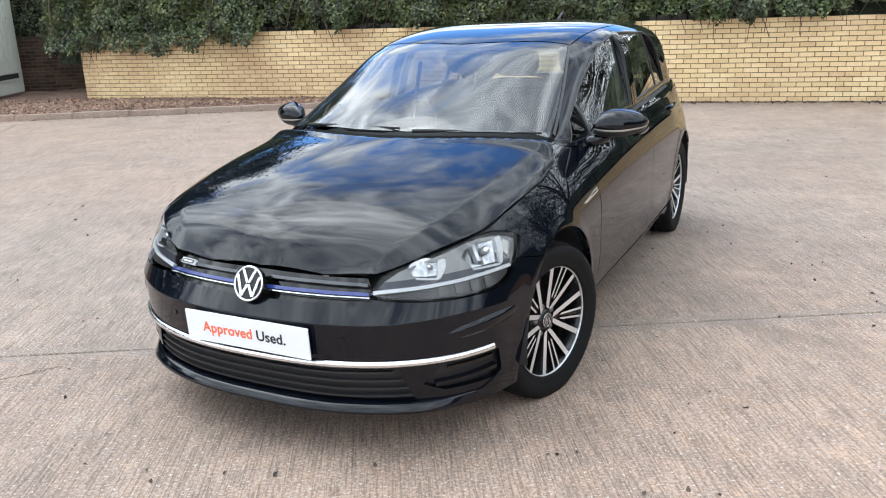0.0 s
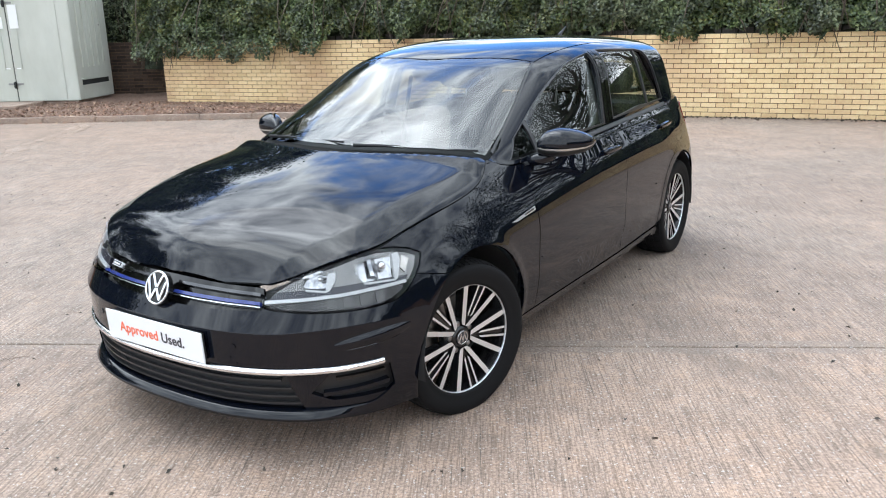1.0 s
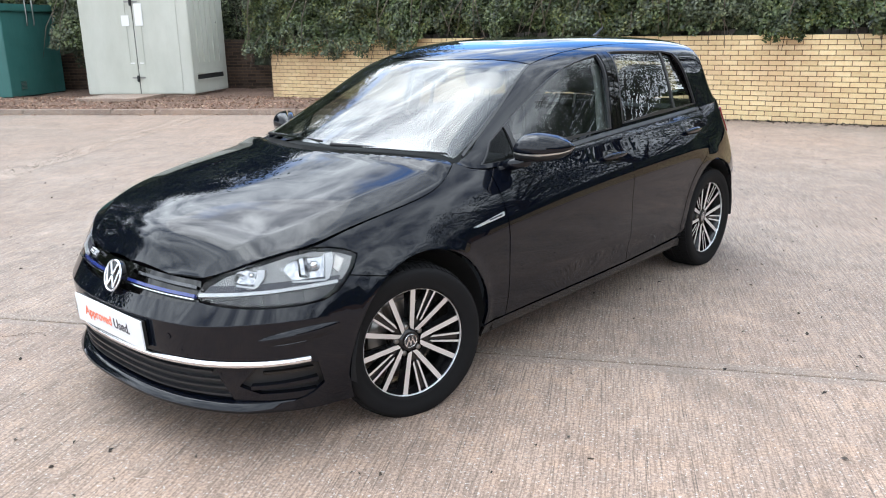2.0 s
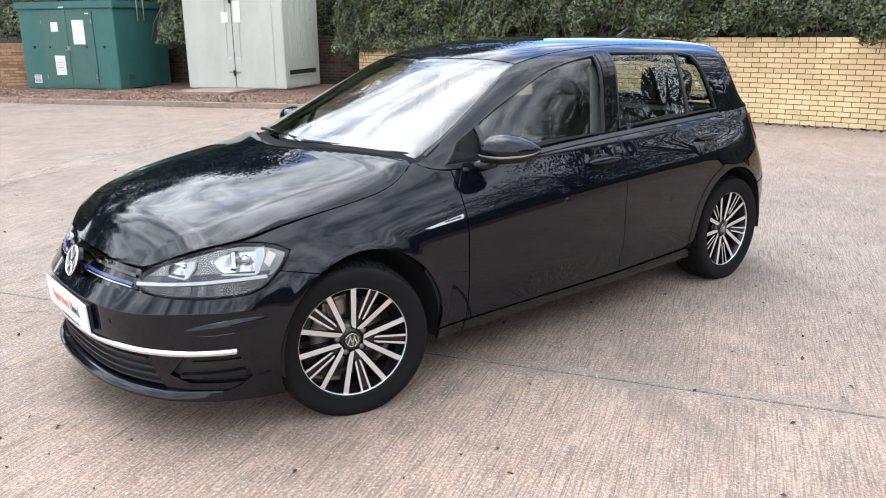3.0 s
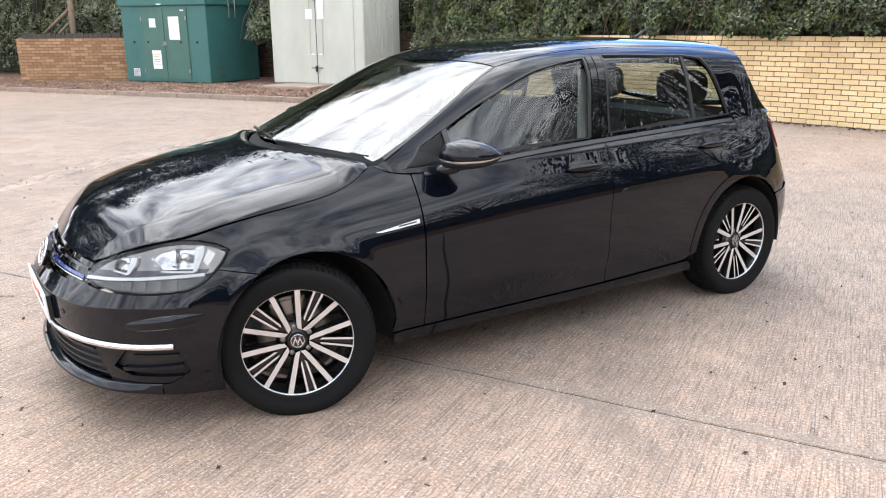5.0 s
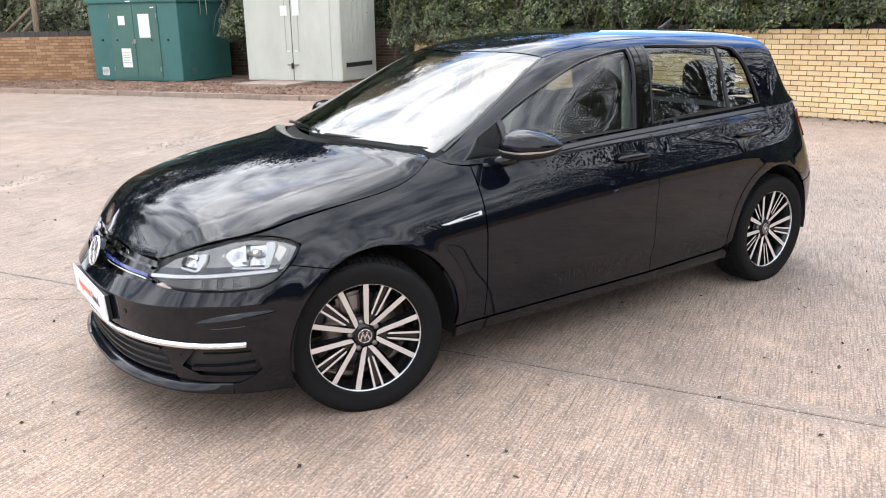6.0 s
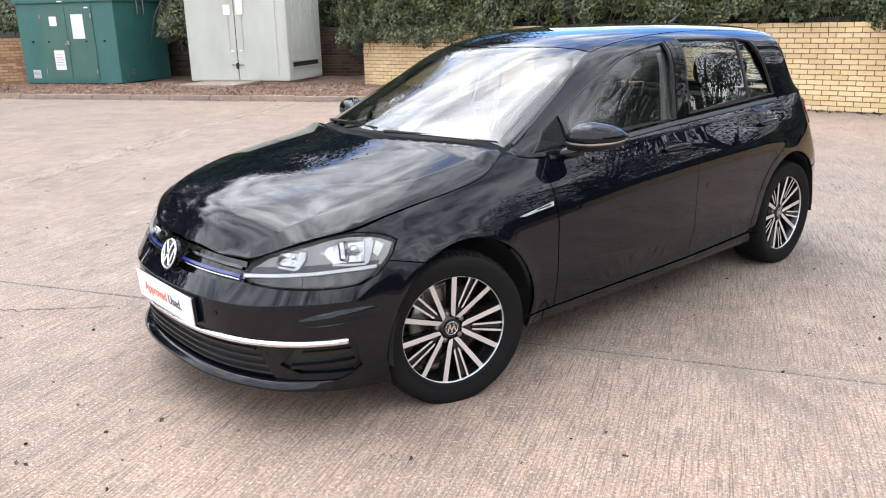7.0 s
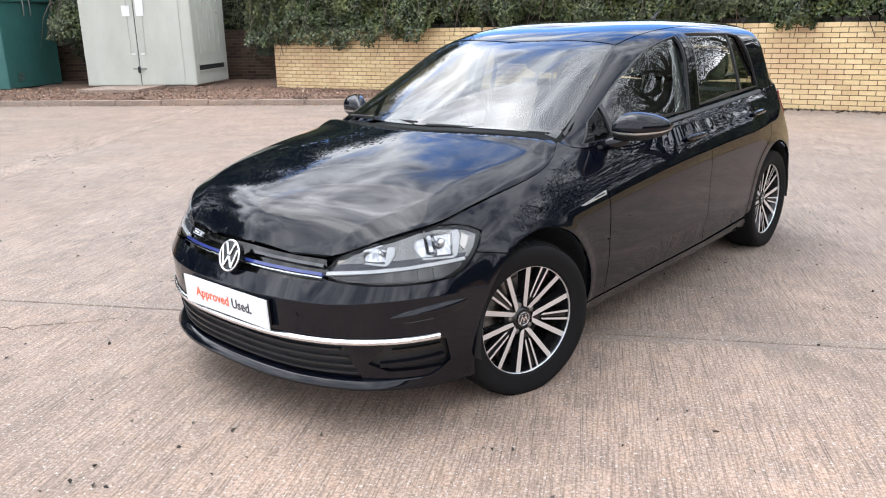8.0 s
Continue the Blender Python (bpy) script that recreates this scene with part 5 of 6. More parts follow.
        bulb = part("bulb", bm_mesh("bulb", bm, CHROME, True), lamp)
        bulb.matrix_basis = Matrix.Translation((SIDE * (p[0] - 0.018), p[1] + 0.028, p[2]))
        part("fin", sheet("fin", [(s1 - 0.12 * ds, z0 - 0.004), (s1 - 0.12 * ds + 0.016, z0 + 0.001), (s1 + 0.028, z1 - 0.022), (s1 + 0.030, z1 + 0.002), (s1, z1)], lower, LAMP_WHITE, SIDE, grid=0.01, edge=0.01, lift=-0.007, depth=0.03), lamp, "pale lamp fin")
        part("shelf", sheet("shelf", [(s0 + 0.18 * ds, z0 + 0.001), (s1 - 0.10 * ds, z0 - 0.005), (s1 - 0.08 * ds, z0 + 0.001), (s0 + 0.2 * ds, z0 + 0.006)], lower, LAMP_WHITE, SIDE, grid=0.01, edge=0.01, lift=-0.009, depth=0.02), lamp)
    part("bezel", sheet("bezel", bezel, lower, BEZEL, SIDE, grid=0.02, edge=0.01, lift=-0.018, depth=0.03, holes=bowls), lamp, "silver-grey lamp bezel")
    facets = [(1.035, 0.650), (1.072, 0.690), (1.045, 0.706), (1.020, 0.668)]
    part("side_reflector", sheet("side_reflector", facets, lower, INDICATOR, SIDE, grid=0.012, lift=-0.014), lamp)
    part("light_strip", sheet("light_strip", strip([(0.466, 0.584), (0.569, 0.594), (0.71, 0.606), (0.86, 0.616), (1.022, 0.621)], 0.0052), lower, LAMP_WHITE, SIDE, grid=0.02, lift=-0.003, depth=0.012), lamp, "white daytime light strip")
    low_band = [(0.478, 0.579), (0.53, 0.571), (0.64, 0.567), (0.75, 0.567), (0.87, 0.570), (0.95, 0.577), (1.0, 0.596), (1.015, 0.612), (0.86, 0.609), (0.71, 0.599), (0.569, 0.587)]
    part("lower_band", sheet("lower_band", low_band, lower, BAND, SIDE, grid=0.02, lift=-0.016), lamp, "smoked ribbed lower lamp band")
    for k in range(4):
        s0 = 0.70 + 0.062 * k
        part("rib", sheet("rib", rounded([(s0, 0.571), (s0 + 0.030, 0.572), (s0 + 0.030, 0.600 + 0.003 * k), (s0, 0.598 + 0.003 * k)], 0.006), lower, LAMP_RIB, SIDE, grid=0.02, lift=-0.011), lamp)
    # side window openings: pillars and roof rail round the glass
    fw = [up_yz(y, z) for y, z in [(0.515, 0.905), (0.61, 0.985), (0.73, 1.042), (0.86, 1.106), (1.05, 1.193), (1.28, 1.275), (1.45, 1.306), (1.583, 1.321), (1.558, 1.16), (1.529, 0.955), (1.09, 0.936)]]
    rw = [up_yz(y, z) for y, z in [(1.640, 0.968), (1.653, 1.154), (1.688, 1.331), (2.0, 1.328), (2.28, 1.318), (2.405, 1.300), (2.458, 1.232), (2.538, 1.063), (2.560, 0.998), (2.2, 0.984)]]
    shell = [(y, 0.004 if y < 2.61 else 0.0) for y in (0.392, 0.41, 0.43, 0.45, 0.50, 0.53, 0.97, 1.6, 2.2, 2.6, 2.62, 2.85, 2.92, 2.95)]
    roof_edge = [up_xy(x, y) for x, y in [(0.62, 2.949), (0.518, 2.942), (0.508, 2.88), (0.503, 2.83), (0.50, 2.790), (0.531, 2.752), (0.537, 2.70), (0.545, 2.4), (0.55, 1.9), (0.545, 1.4), (0.533, 1.12), (0.604, 0.81), (0.652, 0.575), (0.676, 0.44)]]
    part("side_frame", sheet("side_frame", shell + roof_edge, upper, PAINT, SIDE, holes=(fw, rw), grid=0.035, edge=0.015, depth=0.03), car)
    fq = [(0.742, 0.926), (0.757, 1.052)] + [(0.86, 1.106), (1.05, 1.193), (1.28, 1.275), (1.45, 1.306), (1.583, 1.321), (1.558, 1.16), (1.529, 0.955), (1.09, 0.936)]
    pane = [upper(*up_yz(y, z)) - np.array([0.010, 0, 0]) for y, z in ((0.522, 0.908), (0.742, 0.928), (0.752, 1.048), (0.61, 0.982))]
    pane = [(SIDE * p[0], p[1], p[2]) for p in pane]
    quarter_light = part("quarter_light", mesh_of("quarter_light", pane, [(0, 1, 2, 3)[::SIDE]], QUARTER_GLASS), car, "small dark front quarter light")
    fglass = part("front_side_window", sheet("front_side_window", [up_yz(y, z) for y, z in fq], glazing, SIDE_GLASS, SIDE, lift=-0.008, depth=0.003), car, "tinted side glass")
    rglass = part("rear_side_window", sheet("rear_side_window", rw, glazing, SIDE_GLASS, SIDE, lift=-0.008, depth=0.003), car, "tinted side glass")
    bar = lambda y0, z0, y1, z1, w: [up_yz(y0 - w, z0), up_yz(y0 + w, z0), up_yz(y1 + w, z1), up_yz(y1 - w, z1)]
    part("divider", sheet("divider", bar(0.738, 0.905, 0.752, 1.052, 0.013), upper, SATIN, SIDE, lift=-0.003), fglass)
    part("divider", sheet("divider", bar(2.276, 0.985, 2.262, 1.312, 0.012), glazing, SATIN, SIDE, lift=-0.003), rglass)
    part("pillar_cover", sheet("pillar_cover", [up_yz(y, z) for y, z in [(1.538, 0.956), (1.582, 0.957), (1.626, 1.325), (1.591, 1.323)]], upper, GLOSS, SIDE, lift=0.003), car)
    part("pillar_cover", sheet("pillar_cover", [up_yz(y, z) for y, z in [(1.588, 0.957), (1.632, 0.960), (1.679, 1.331), (1.632, 1.327)]], upper, GLOSS, SIDE, lift=0.003), car)

    def ring(outline, w=0.010):
        """A thin rubber frame round a window."""
        p = np.array(dense(outline, 0.03))
        mid = p.mean(0)
        return [tuple(q + (mid - q) / np.linalg.norm(mid - q) * w) for q in p]

    for glass, o in ((fglass, fw), (rglass, rw)):
        part("seal", sheet("seal", o, upper, SATIN, SIDE, holes=(ring(o, 0.013),), lift=0.001, depth=0.012), glass)
    part("pillar_trim", sheet("pillar_trim", [up_yz(y, z) for y, z in [(1.50, 0.96), (1.60, 0.965), (1.655, 1.31), (1.57, 1.305)]], upper, CABIN_LIGHT, SIDE, lift=-0.055), car, "pale grey inner pillar trim")
    bm_line = [(SY(y), float(TOP_Z(y)) - 0.006) for y in np.linspace(0.60, 2.575, 40)]
    part("belt_moulding", sheet("belt_moulding", strip(bm_line, 0.008), lower, SATIN, SIDE, lift=0.006), car, "satin black belt moulding")
    # wing badge: a bright blade with a plain dark bar
    blade = [(SY(0.318), 0.690), (SY(0.345), 0.686), (SY(0.520), 0.702), (SY(0.522), 0.719)]
    badge = part("wing_badge", sheet("wing_badge", blade, lower, POLISHED, SIDE, lift=0.004, grid=0.02, edge=0.01), car, "bright chrome wing badge")
    part("badge_bar", sheet("badge_bar", [(SY(0.42), 0.6985), (SY(0.505), 0.7065), (SY(0.506), 0.7125), (SY(0.423), 0.7035)], lower, INK, SIDE, lift=0.0052, depth=0.001, grid=0.02), badge)
    # dark inside of the flank and wheel housings
    inner = [(SY(0.43), 0.20), (SY(2.16), 0.22), (SY(2.16), 0.69), (SY(2.94), 0.69), (SY(2.94), 0.955), (SY(2.0), 0.93), (SY(0.8), 0.885), (SY(0.6), 0.86), (SY(0.0), 0.80), (SY(-0.2), 0.74), (SY(-0.2), 0.69), (SY(0.43), 0.69)]
    part("inner_panel", sheet("inner_panel", inner, lower, CABIN, SIDE, lift=-0.035, grid=0.1, edge=0.06), car)
    for ay, az in ARCHES:
        verts, faces, n = [], [], 28
        for k in range(n + 1):
            t = radians(-8 + 196 * k / n)
            for x in (0.40, 0.838):
                verts.append((SIDE * x, ay + 0.362 * math.cos(t), az + 0.362 * math.sin(t)))
        for k in range(n):
            faces.append((2 * k, 2 * k + 1, 2 * k + 3, 2 * k + 2))
        m = len(verts)
        verts.append((SIDE * 0.40, ay, az))
        for k in range(n):
            faces.append((2 * k, 2 * k + 2, m))
        part("arch_liner", mesh_of("arch_liner", verts, faces, TRIM, True), car)

def front_lip():
    """The chin: a gloss shelf under the grille, swept round the nose and dying out at the corners."""
    prof = [(-0.030, 0.214), (-0.004, 0.210), (0.005, 0.2075), (0.011, 0.2035), (0.023, 0.1905), (0.027, 0.184), (0.025, 0.178), (0.016, 0.172), (0.0, 0.169), (-0.03, 0.168)]
    far = s_of_x(0.74)
    runs = np.linspace(-far, far, 90)
    verts, faces, k = [], [], len(prof)
    for q in runs:
        a = abs(q)
        p = lower(np.array([a]), np.array([0.207]))[0]
        nx, ny = float(np.interp(a, PLAN_S, PLAN_NX)), float(np.interp(a, PLAN_S, PLAN_NY))
        fade = 1 - float(step01(a, far - 0.22, far + 0.02))
        for o, z in prof:
            o = o * fade if o > 0 else o
            verts.append(((p[0] + nx * o) * (1 if q >= 0 else -1), p[1] + ny * o, z))
    for i in range(len(runs) - 1):
        for j in range(k - 1):
            faces.append((i * k + j, (i + 1) * k + j, (i + 1) * k + j + 1, i * k + j + 1))
    me = mesh_of("front_lip", verts, faces, PAINT, True)
    bm = bmesh.new()
    bm.from_mesh(me)
    bmesh.ops.recalc_face_normals(bm, faces=bm.faces[:])
    bm.to_mesh(me)
    bm.free()
    part("front_lip", me, car, "gloss black chin lip")


front_lip()


def across(station, wide):
    """Plan points of one station across the upper surface, from a half width to the middle."""
    p = upper(np.full(60, station), np.linspace(0, 1, 60))
    return [(x, float(np.interp(-x, -p[:, 0], p[:, 1]))) for x in np.linspace(wide, 0, 30)]


hood_half = [(0, -0.708), (0.25, -0.690), (0.36, -0.668)] + [(float(TOP_X(y)) - 0.0015, y) for y in np.linspace(-0.655, 0.37, 48)] + across(0.381, 0.660)
FOLDS = [[(side * (float(FOLD(y)) + d), y - 0.02) for y in np.linspace(-0.62, 0.33, 40)] for d in (-0.006, 0.006) for side in (1, -1)]
part("bonnet", sheet("bonnet", whole(hood_half), upper_xy, PAINT, grid=0.022, edge=0.014, lines=FOLDS), car)
ws_half = across(0.432, 0.659)[::-1] + [(0.640, 0.575), (0.592, 0.81), (0.521, 1.115), (0.4, 1.07), (0.257, 1.028), (0, 0.985)]
screen = part("windscreen", sheet("windscreen", whole(ws_half), upper_xy, SCREEN, depth=0.004, lift=-0.002, grid=0.04), car, "clear windscreen reflecting bright cloud")
cowl_half = across(0.384, 0.674)[::-1] + across(0.430, 0.663)
part("cowl", sheet("cowl", cowl_half + [(-x, y) for x, y in cowl_half[::-1][1:-1]], upper_xy, COWL, lift=-0.024, grid=0.03), car)
edge_half = [(0.660, 0.46), (0.640, 0.575), (0.592, 0.81), (0.521, 1.115)]
for SIDE in (1, -1):
    seal = [(SIDE * (x + 0.002), y) for x, y in edge_half] + [(SIDE * (x + 0.013), y) for x, y in edge_half[::-1]]
    part("screen_trim", sheet("screen_trim", seal, upper_xy, SATIN, lift=0.002, grid=0.03), screen)
roof_half = [(0, 0.992), (0.257, 1.035), (0.4, 1.077), (0.529, 1.124), (0.541, 1.4), (0.546, 1.9), (0.541, 2.4), (0.533, 2.70), (0.527, 2.745), (0.495, 2.777), (0, 2.750)]
part("roof", sheet("roof", whole(roof_half), upper_xy, PAINT), car)
rg_half = [(0, 2.757), (0.494, 2.785), (0.500, 2.88), (0.512, 2.955), (0, 2.955)]
hatch_half = [(0, 2.790), (0.42, 2.812), (0.435, 2.938), (0, 2.930)]
part("hatch_frame", sheet("hatch_frame", whole(rg_half), upper_xy, GLOSS, holes=(rounded(whole(hatch_half), 0.02),), depth=0.02, lift=-0.004), car)
part("rear_window", sheet("rear_window", whole(hatch_half), upper_xy, SIDE_GLASS, depth=0.002, lift=-0.006), car, "dark rear glass")


# wipers
def wiper(pivot, tip, bend):
    p, q = Vector(pivot), Vector(tip)
    a = part("wiper", tubes("wiper", [[(tuple(p), 0.009), (tuple(p.lerp(q, 0.3) + Vector((0, 0, bend))), 0.006), (tuple(p.lerp(q, 0.55) + Vector((0, 0, bend * 0.8))), 0.005)]], TRIM, 6), car)
    u, w = p.lerp(q, 0.12), q
    d = (w - u).normalized()
    bm = box_bm(-0.5, 0.5, -0.003, 0.003, -0.004, 0.004)
    me = bm_mesh("blade", bm, TRIM)
    b = part("blade", me, a)
    mid = (u + w) / 2 + Vector((0, 0, bend * 0.35))
    b.matrix_basis = Matrix.Translation(mid) @ d.to_track_quat("X", "Z").to_matrix().to_4x4() @ Matrix.Diagonal(((w - u).length, 1, 1, 1))


def on_screen(x, y, h=0.012):
    return tuple(upper_xy(x, y)[0] + np.array([0, -h * 0.5, h]))


REST = across(0.424, 0.660)[::-1]
rest = lambda x: float(np.interp(abs(x), [p[0] for p in REST], [p[1] for p in REST]))
wiper(on_screen(0.12, rest(0.12), 0.006), on_screen(0.635, rest(0.635) + 0.01, 0.008), 0.004)
wiper(on_screen(-0.50, rest(-0.50), 0.006), on_screen(0.06, rest(0.06) + 0.012, 0.008), 0.004)
part("aerial", tubes("aerial", [[((0, 2.55, 1.385), 0.022), ((0, 2.57, 1.40), 0.012), ((0, 2.66, 1.452), 0.004)]], TRIM), car, "short roof aerial")


# mirrors
def mirror(side):
    m = new("door_mirror")
    m.parent = car
    a, b = np.array([0.786, 0.660, 0.957]), np.array([0.984, 0.828, 0.968])
    top = smooth_curve([(0, 0.012), (0.05, 0.036), (0.18, 0.062), (0.36, 0.070), (0.65, 0.058), (0.88, 0.033), (1.0, 0.006)])
    low = smooth_curve([(0, 0.030), (0.1, 0.046), (0.4, 0.056), (0.7, 0.048), (0.9, 0.032), (1.0, 0.010)])
    fore = smooth_curve([(0, 0.018), (0.1, 0.045), (0.4, 0.085), (0.7, 0.080), (0.9, 0.050), (1.0, 0.012)])
    back = smooth_curve([(0, 0.015), (0.2, 0.040), (0.8, 0.040), (1.0, 0.010)])

    def shell(lo, hi, mat, name, grow=0.0):
        """A band of the mirror's housing between two shares of its height, -1 the bottom, 1 the top."""
        verts, faces, n, k = [], [], 30, 9
        wide = (b - a)[:2] / np.linalg.norm((b - a)[:2])
        ahead = np.array([wide[1], -wide[0]])
        es = 0.5 - 0.5 * np.cos(np.linspace(0, math.pi, n))
        for g in np.linspace(lo, hi, k):
            h = (1 - abs(g) ** 2.4) ** (1 / 2.2)
            for e, sgn in [(e, 1) for e in es] + [(e, -1) for e in es[::-1]]:
                z = g * float(top(e) if g > 0 else low(e))
                y = sgn * h * float(fore(e) if sgn > 0 else back(e)) + sgn * grow
                p = a + (b - a) * e
                q = p[:2] + ahead * y
                verts.append((side * q[0], q[1], p[2] + z))
        m2 = 2 * n
        for i in range(k - 1):
            for j in range(m2):
                faces.append((i * m2 + j, i * m2 + (j + 1) % m2, (i + 1) * m2 + (j + 1) % m2, (i + 1) * m2 + j))
        faces += [tuple(range(m2))[::-1], tuple(range((k - 1) * m2, k * m2))]
        me = mesh_of(name, verts, faces, mat, True)
        bm = bmesh.new()
        bm.from_mesh(me)
        bmesh.ops.remove_doubles(bm, verts=bm.verts[:], dist=1e-5)
        bmesh.ops.recalc_face_normals(bm, faces=bm.faces[:])
        bm.to_mesh(me)
        bm.free()
        return part(name, me, m)

    shell(-0.24, 0.995, PAINT, "cap")
    shell(-0.40, -0.245, INDICATOR, "indicator", -0.001)
    shell(-0.985, -0.405, TRIM, "lower_shell", -0.002)
    arm = [((side * 0.742, 0.645, 0.886), 0.026), ((side * 0.79, 0.675, 0.896), 0.026), ((side * 0.845, 0.70, 0.912), 0.022)]
    part("arm", tubes("arm", [arm], PAINT, 10), m)


mirror(1)
mirror(-1)

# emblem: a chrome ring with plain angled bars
emblem = new("emblem")
emblem.parent = car
emblem.matrix_basis = pose(0, -0.772, 0.590, 90 - 20, 0, 0)
bm = bmesh.new()
bmesh.ops.create_cone(bm, cap_ends=True, segments=40, radius1=0.060, radius2=0.060, depth=0.02)
part("disc", bm_mesh("disc", bm, GLOSS), emblem)
R, r, n, verts, faces = 0.0575, 0.0045, 48, [], []
for k in range(n):
    for j in range(8):
        a, b = 2 * math.pi * k / n, 2 * math.pi * j / 8
        verts.append(((R + r * math.cos(b)) * math.cos(a), (R + r * math.cos(b)) * math.sin(a), 0.011 + r * math.sin(b)))
for k in range(n):
    for j in range(8):
        faces.append((k * 8 + j, ((k + 1) % n) * 8 + j, ((k + 1) % n) * 8 + (j + 1) % 8, k * 8 + (j + 1) % 8))
part("ring", mesh_of("ring", verts, faces, CHROME, True), emblem, "chrome ring")
for x0, y0, x1, y1 in ((0.0255, 0.047, 0.003, 0.003), (0.046, 0.026, 0.023, -0.043), (0.023, -0.043, 0.002, -0.003)):
    for k in (1, -1):
        p, q = Vector((k * x0, y0, 0)), Vector((k * x1, y1, 0))
        b = part("bar", box("bar", -(p - q).length / 2, (p - q).length / 2, -0.0052, 0.0052, 0.010, 0.0155, CHROME, 0.0015), emblem)
        b.matrix_basis = Matrix.Translation((p + q) / 2) @ Matrix.Rotation(math.atan2(q.y - p.y, q.x - p.x), 4, "Z")

# front plate with its printed words
plate = tagged(new("show_plate"), "")
plate.parent = car
plate.matrix_basis = pose(0, -0.822, 0.426, 90 + 3, 0, 0)
part("plate_board", box("plate_board", -0.262, 0.262, -0.057, 0.057, -0.004, 0.002, WHITE, 0.0015), plate, "white plastic show plate")
part("plate_back", box("plate_back", -0.25, 0.25, -0.05, 0.05, -0.022, -0.0045, TRIM, 0.002), plate)


def words(text, mat, x, size, parent):
    cu = bpy.data.curves.new("words", "FONT")
    cu.body, cu.size, cu.extrude, cu.offset, cu.space_character = text, size, 0.0004, 0.0011, 1.02
    cu.materials.append(mat)
    ob = new("printed_words", cu)
    ob.parent = parent
    ob.matrix_basis = pose(x, -0.016, 0.0026)
    return ob


words("Approved", ORANGE, -0.187, 0.0525, plate)
words("Used.", INK, 0.045, 0.0525, plate)


# ---- wheels ----
RIM = 0.962


def prism(pts, x_in, x_out_a, x_out_b, face, side):
    """A spoke: a flat outline (along, across) lifted to a machined face, with dark flanks."""
    n = len(pts)
    r0, r1 = min(p[0] for p in pts), max(p[0] for p in pts)
    lift = lambda r: x_out_a + (x_out_b - x_out_a) * (r - r0) / (r1 - r0)
    verts = [(lift(r), r * RIM, w * RIM) for r, w in pts] + [(lift(r) - x_in, r * RIM, w * 1.15 * RIM) for r, w in pts]
    faces = [tuple(range(n))] + [(i, (i + 1) % n, n + (i + 1) % n, n + i) for i in range(n)]
    me = mesh_of("spoke", verts, faces, face)
    me.materials.append(side)
    for p in me.polygons:
        p.material_index = 0 if p.index == 0 else 1
    me.update()
    bm = bmesh.new()
    bm.from_mesh(me)
    bmesh.ops.recalc_face_normals(bm, faces=bm.faces)
    bm.to_mesh(me)
    bm.free()
    return me


WIDE = [prism([(0.048, 0.0008 * k), (0.2155, 0.0772 * k), (0.2115, 0.0875 * k), (0.2065, 0.0970 * k), (0.068, 0.0315 * k), (0.050, 0.0195 * k)][::k], 0.034, 0.056, 0.080, POLISHED, ALLOY_DARK) for k in (1, -1)]
THIN = [prism([(0.090, 0.0060 * k), (0.226, 0.0128 * k), (0.2245, 0.0222 * k), (0.100, 0.0140 * k)][::k], 0.028, 0.062, 0.080, POLISHED, ALLOY_DARK) for k in (1, -1)]
CORE_SPOKE = prism([(0.045, -0.012), (0.12, -0.016), (0.218, -0.018), (0.218, 0.018), (0.12, 0.016), (0.045, 0.012)], 0.03, 0.046, 0.070, ALLOY_DARK, ALLOY_DARK)


def lathe(name, prof, mat, n=72, closed=False, scale=1.0):
    prof = [(r * scale, x) for r, x in prof]
    verts, faces, k = [], [], len(prof)
    for i in range(n):
        t = 2 * math.pi * i / n
        verts += [(x, r * math.cos(t), r * math.sin(t)) for r, x in prof]
    for i in range(n):
        for j in range(k if closed else k - 1):
            a, b = i * k + j, i * k + (j + 1) % k
            c, d = ((i + 1) % n) * k + (j + 1) % k, ((i + 1) % n) * k + j
            faces.append((a, b, c, d))
    me = mesh_of(name, verts, faces, mat, True)
    bm = bmesh.new()
    bm.from_mesh(me)
    bmesh.ops.recalc_face_normals(bm, faces=bm.faces)
    bm.to_mesh(me)
    bm.free()
    return me


def tread_blocks(R):
    """Shoulder blocks of the tyre's tread."""
    verts, faces, n = [], [], 78
    for i in range(n):
        for sgn in (1, -1):
            for lane, (x0, x1) in enumerate(((0.052, 0.092), (0.008, 0.046))):
                t0 = 2 * math.pi * (i + 0.12 * lane) / n
                t1 = t0 + 2 * math.pi / n * 0.80
                k = len(verts)
                for r, e in ((R - 0.010, 0), (R, 0.002)):
                    drop = 0.008 if lane == 0 else 0.0
                    for x, t, d in ((x0 + e, t0, 0), (x1 - e, t0, drop), (x1 - e, t1, drop), (x0 + e, t1, 0)):
                        verts.append((sgn * x, (r - d) * math.cos(t), (r - d) * math.sin(t)))
                faces += [(k + 4, k + 5, k + 6, k + 7)] + [(k + a, k + (a + 1) % 4, k + 4 + (a + 1) % 4, k + 4 + a) for a in range(4)]
    me = mesh_of("tread", verts, faces, RUBBER)
    bm = bmesh.new()
    bm.from_mesh(me)
    bmesh.ops.recalc_face_normals(bm, faces=bm.faces)
    bm.to_mesh(me)
    bm.free()
    return me


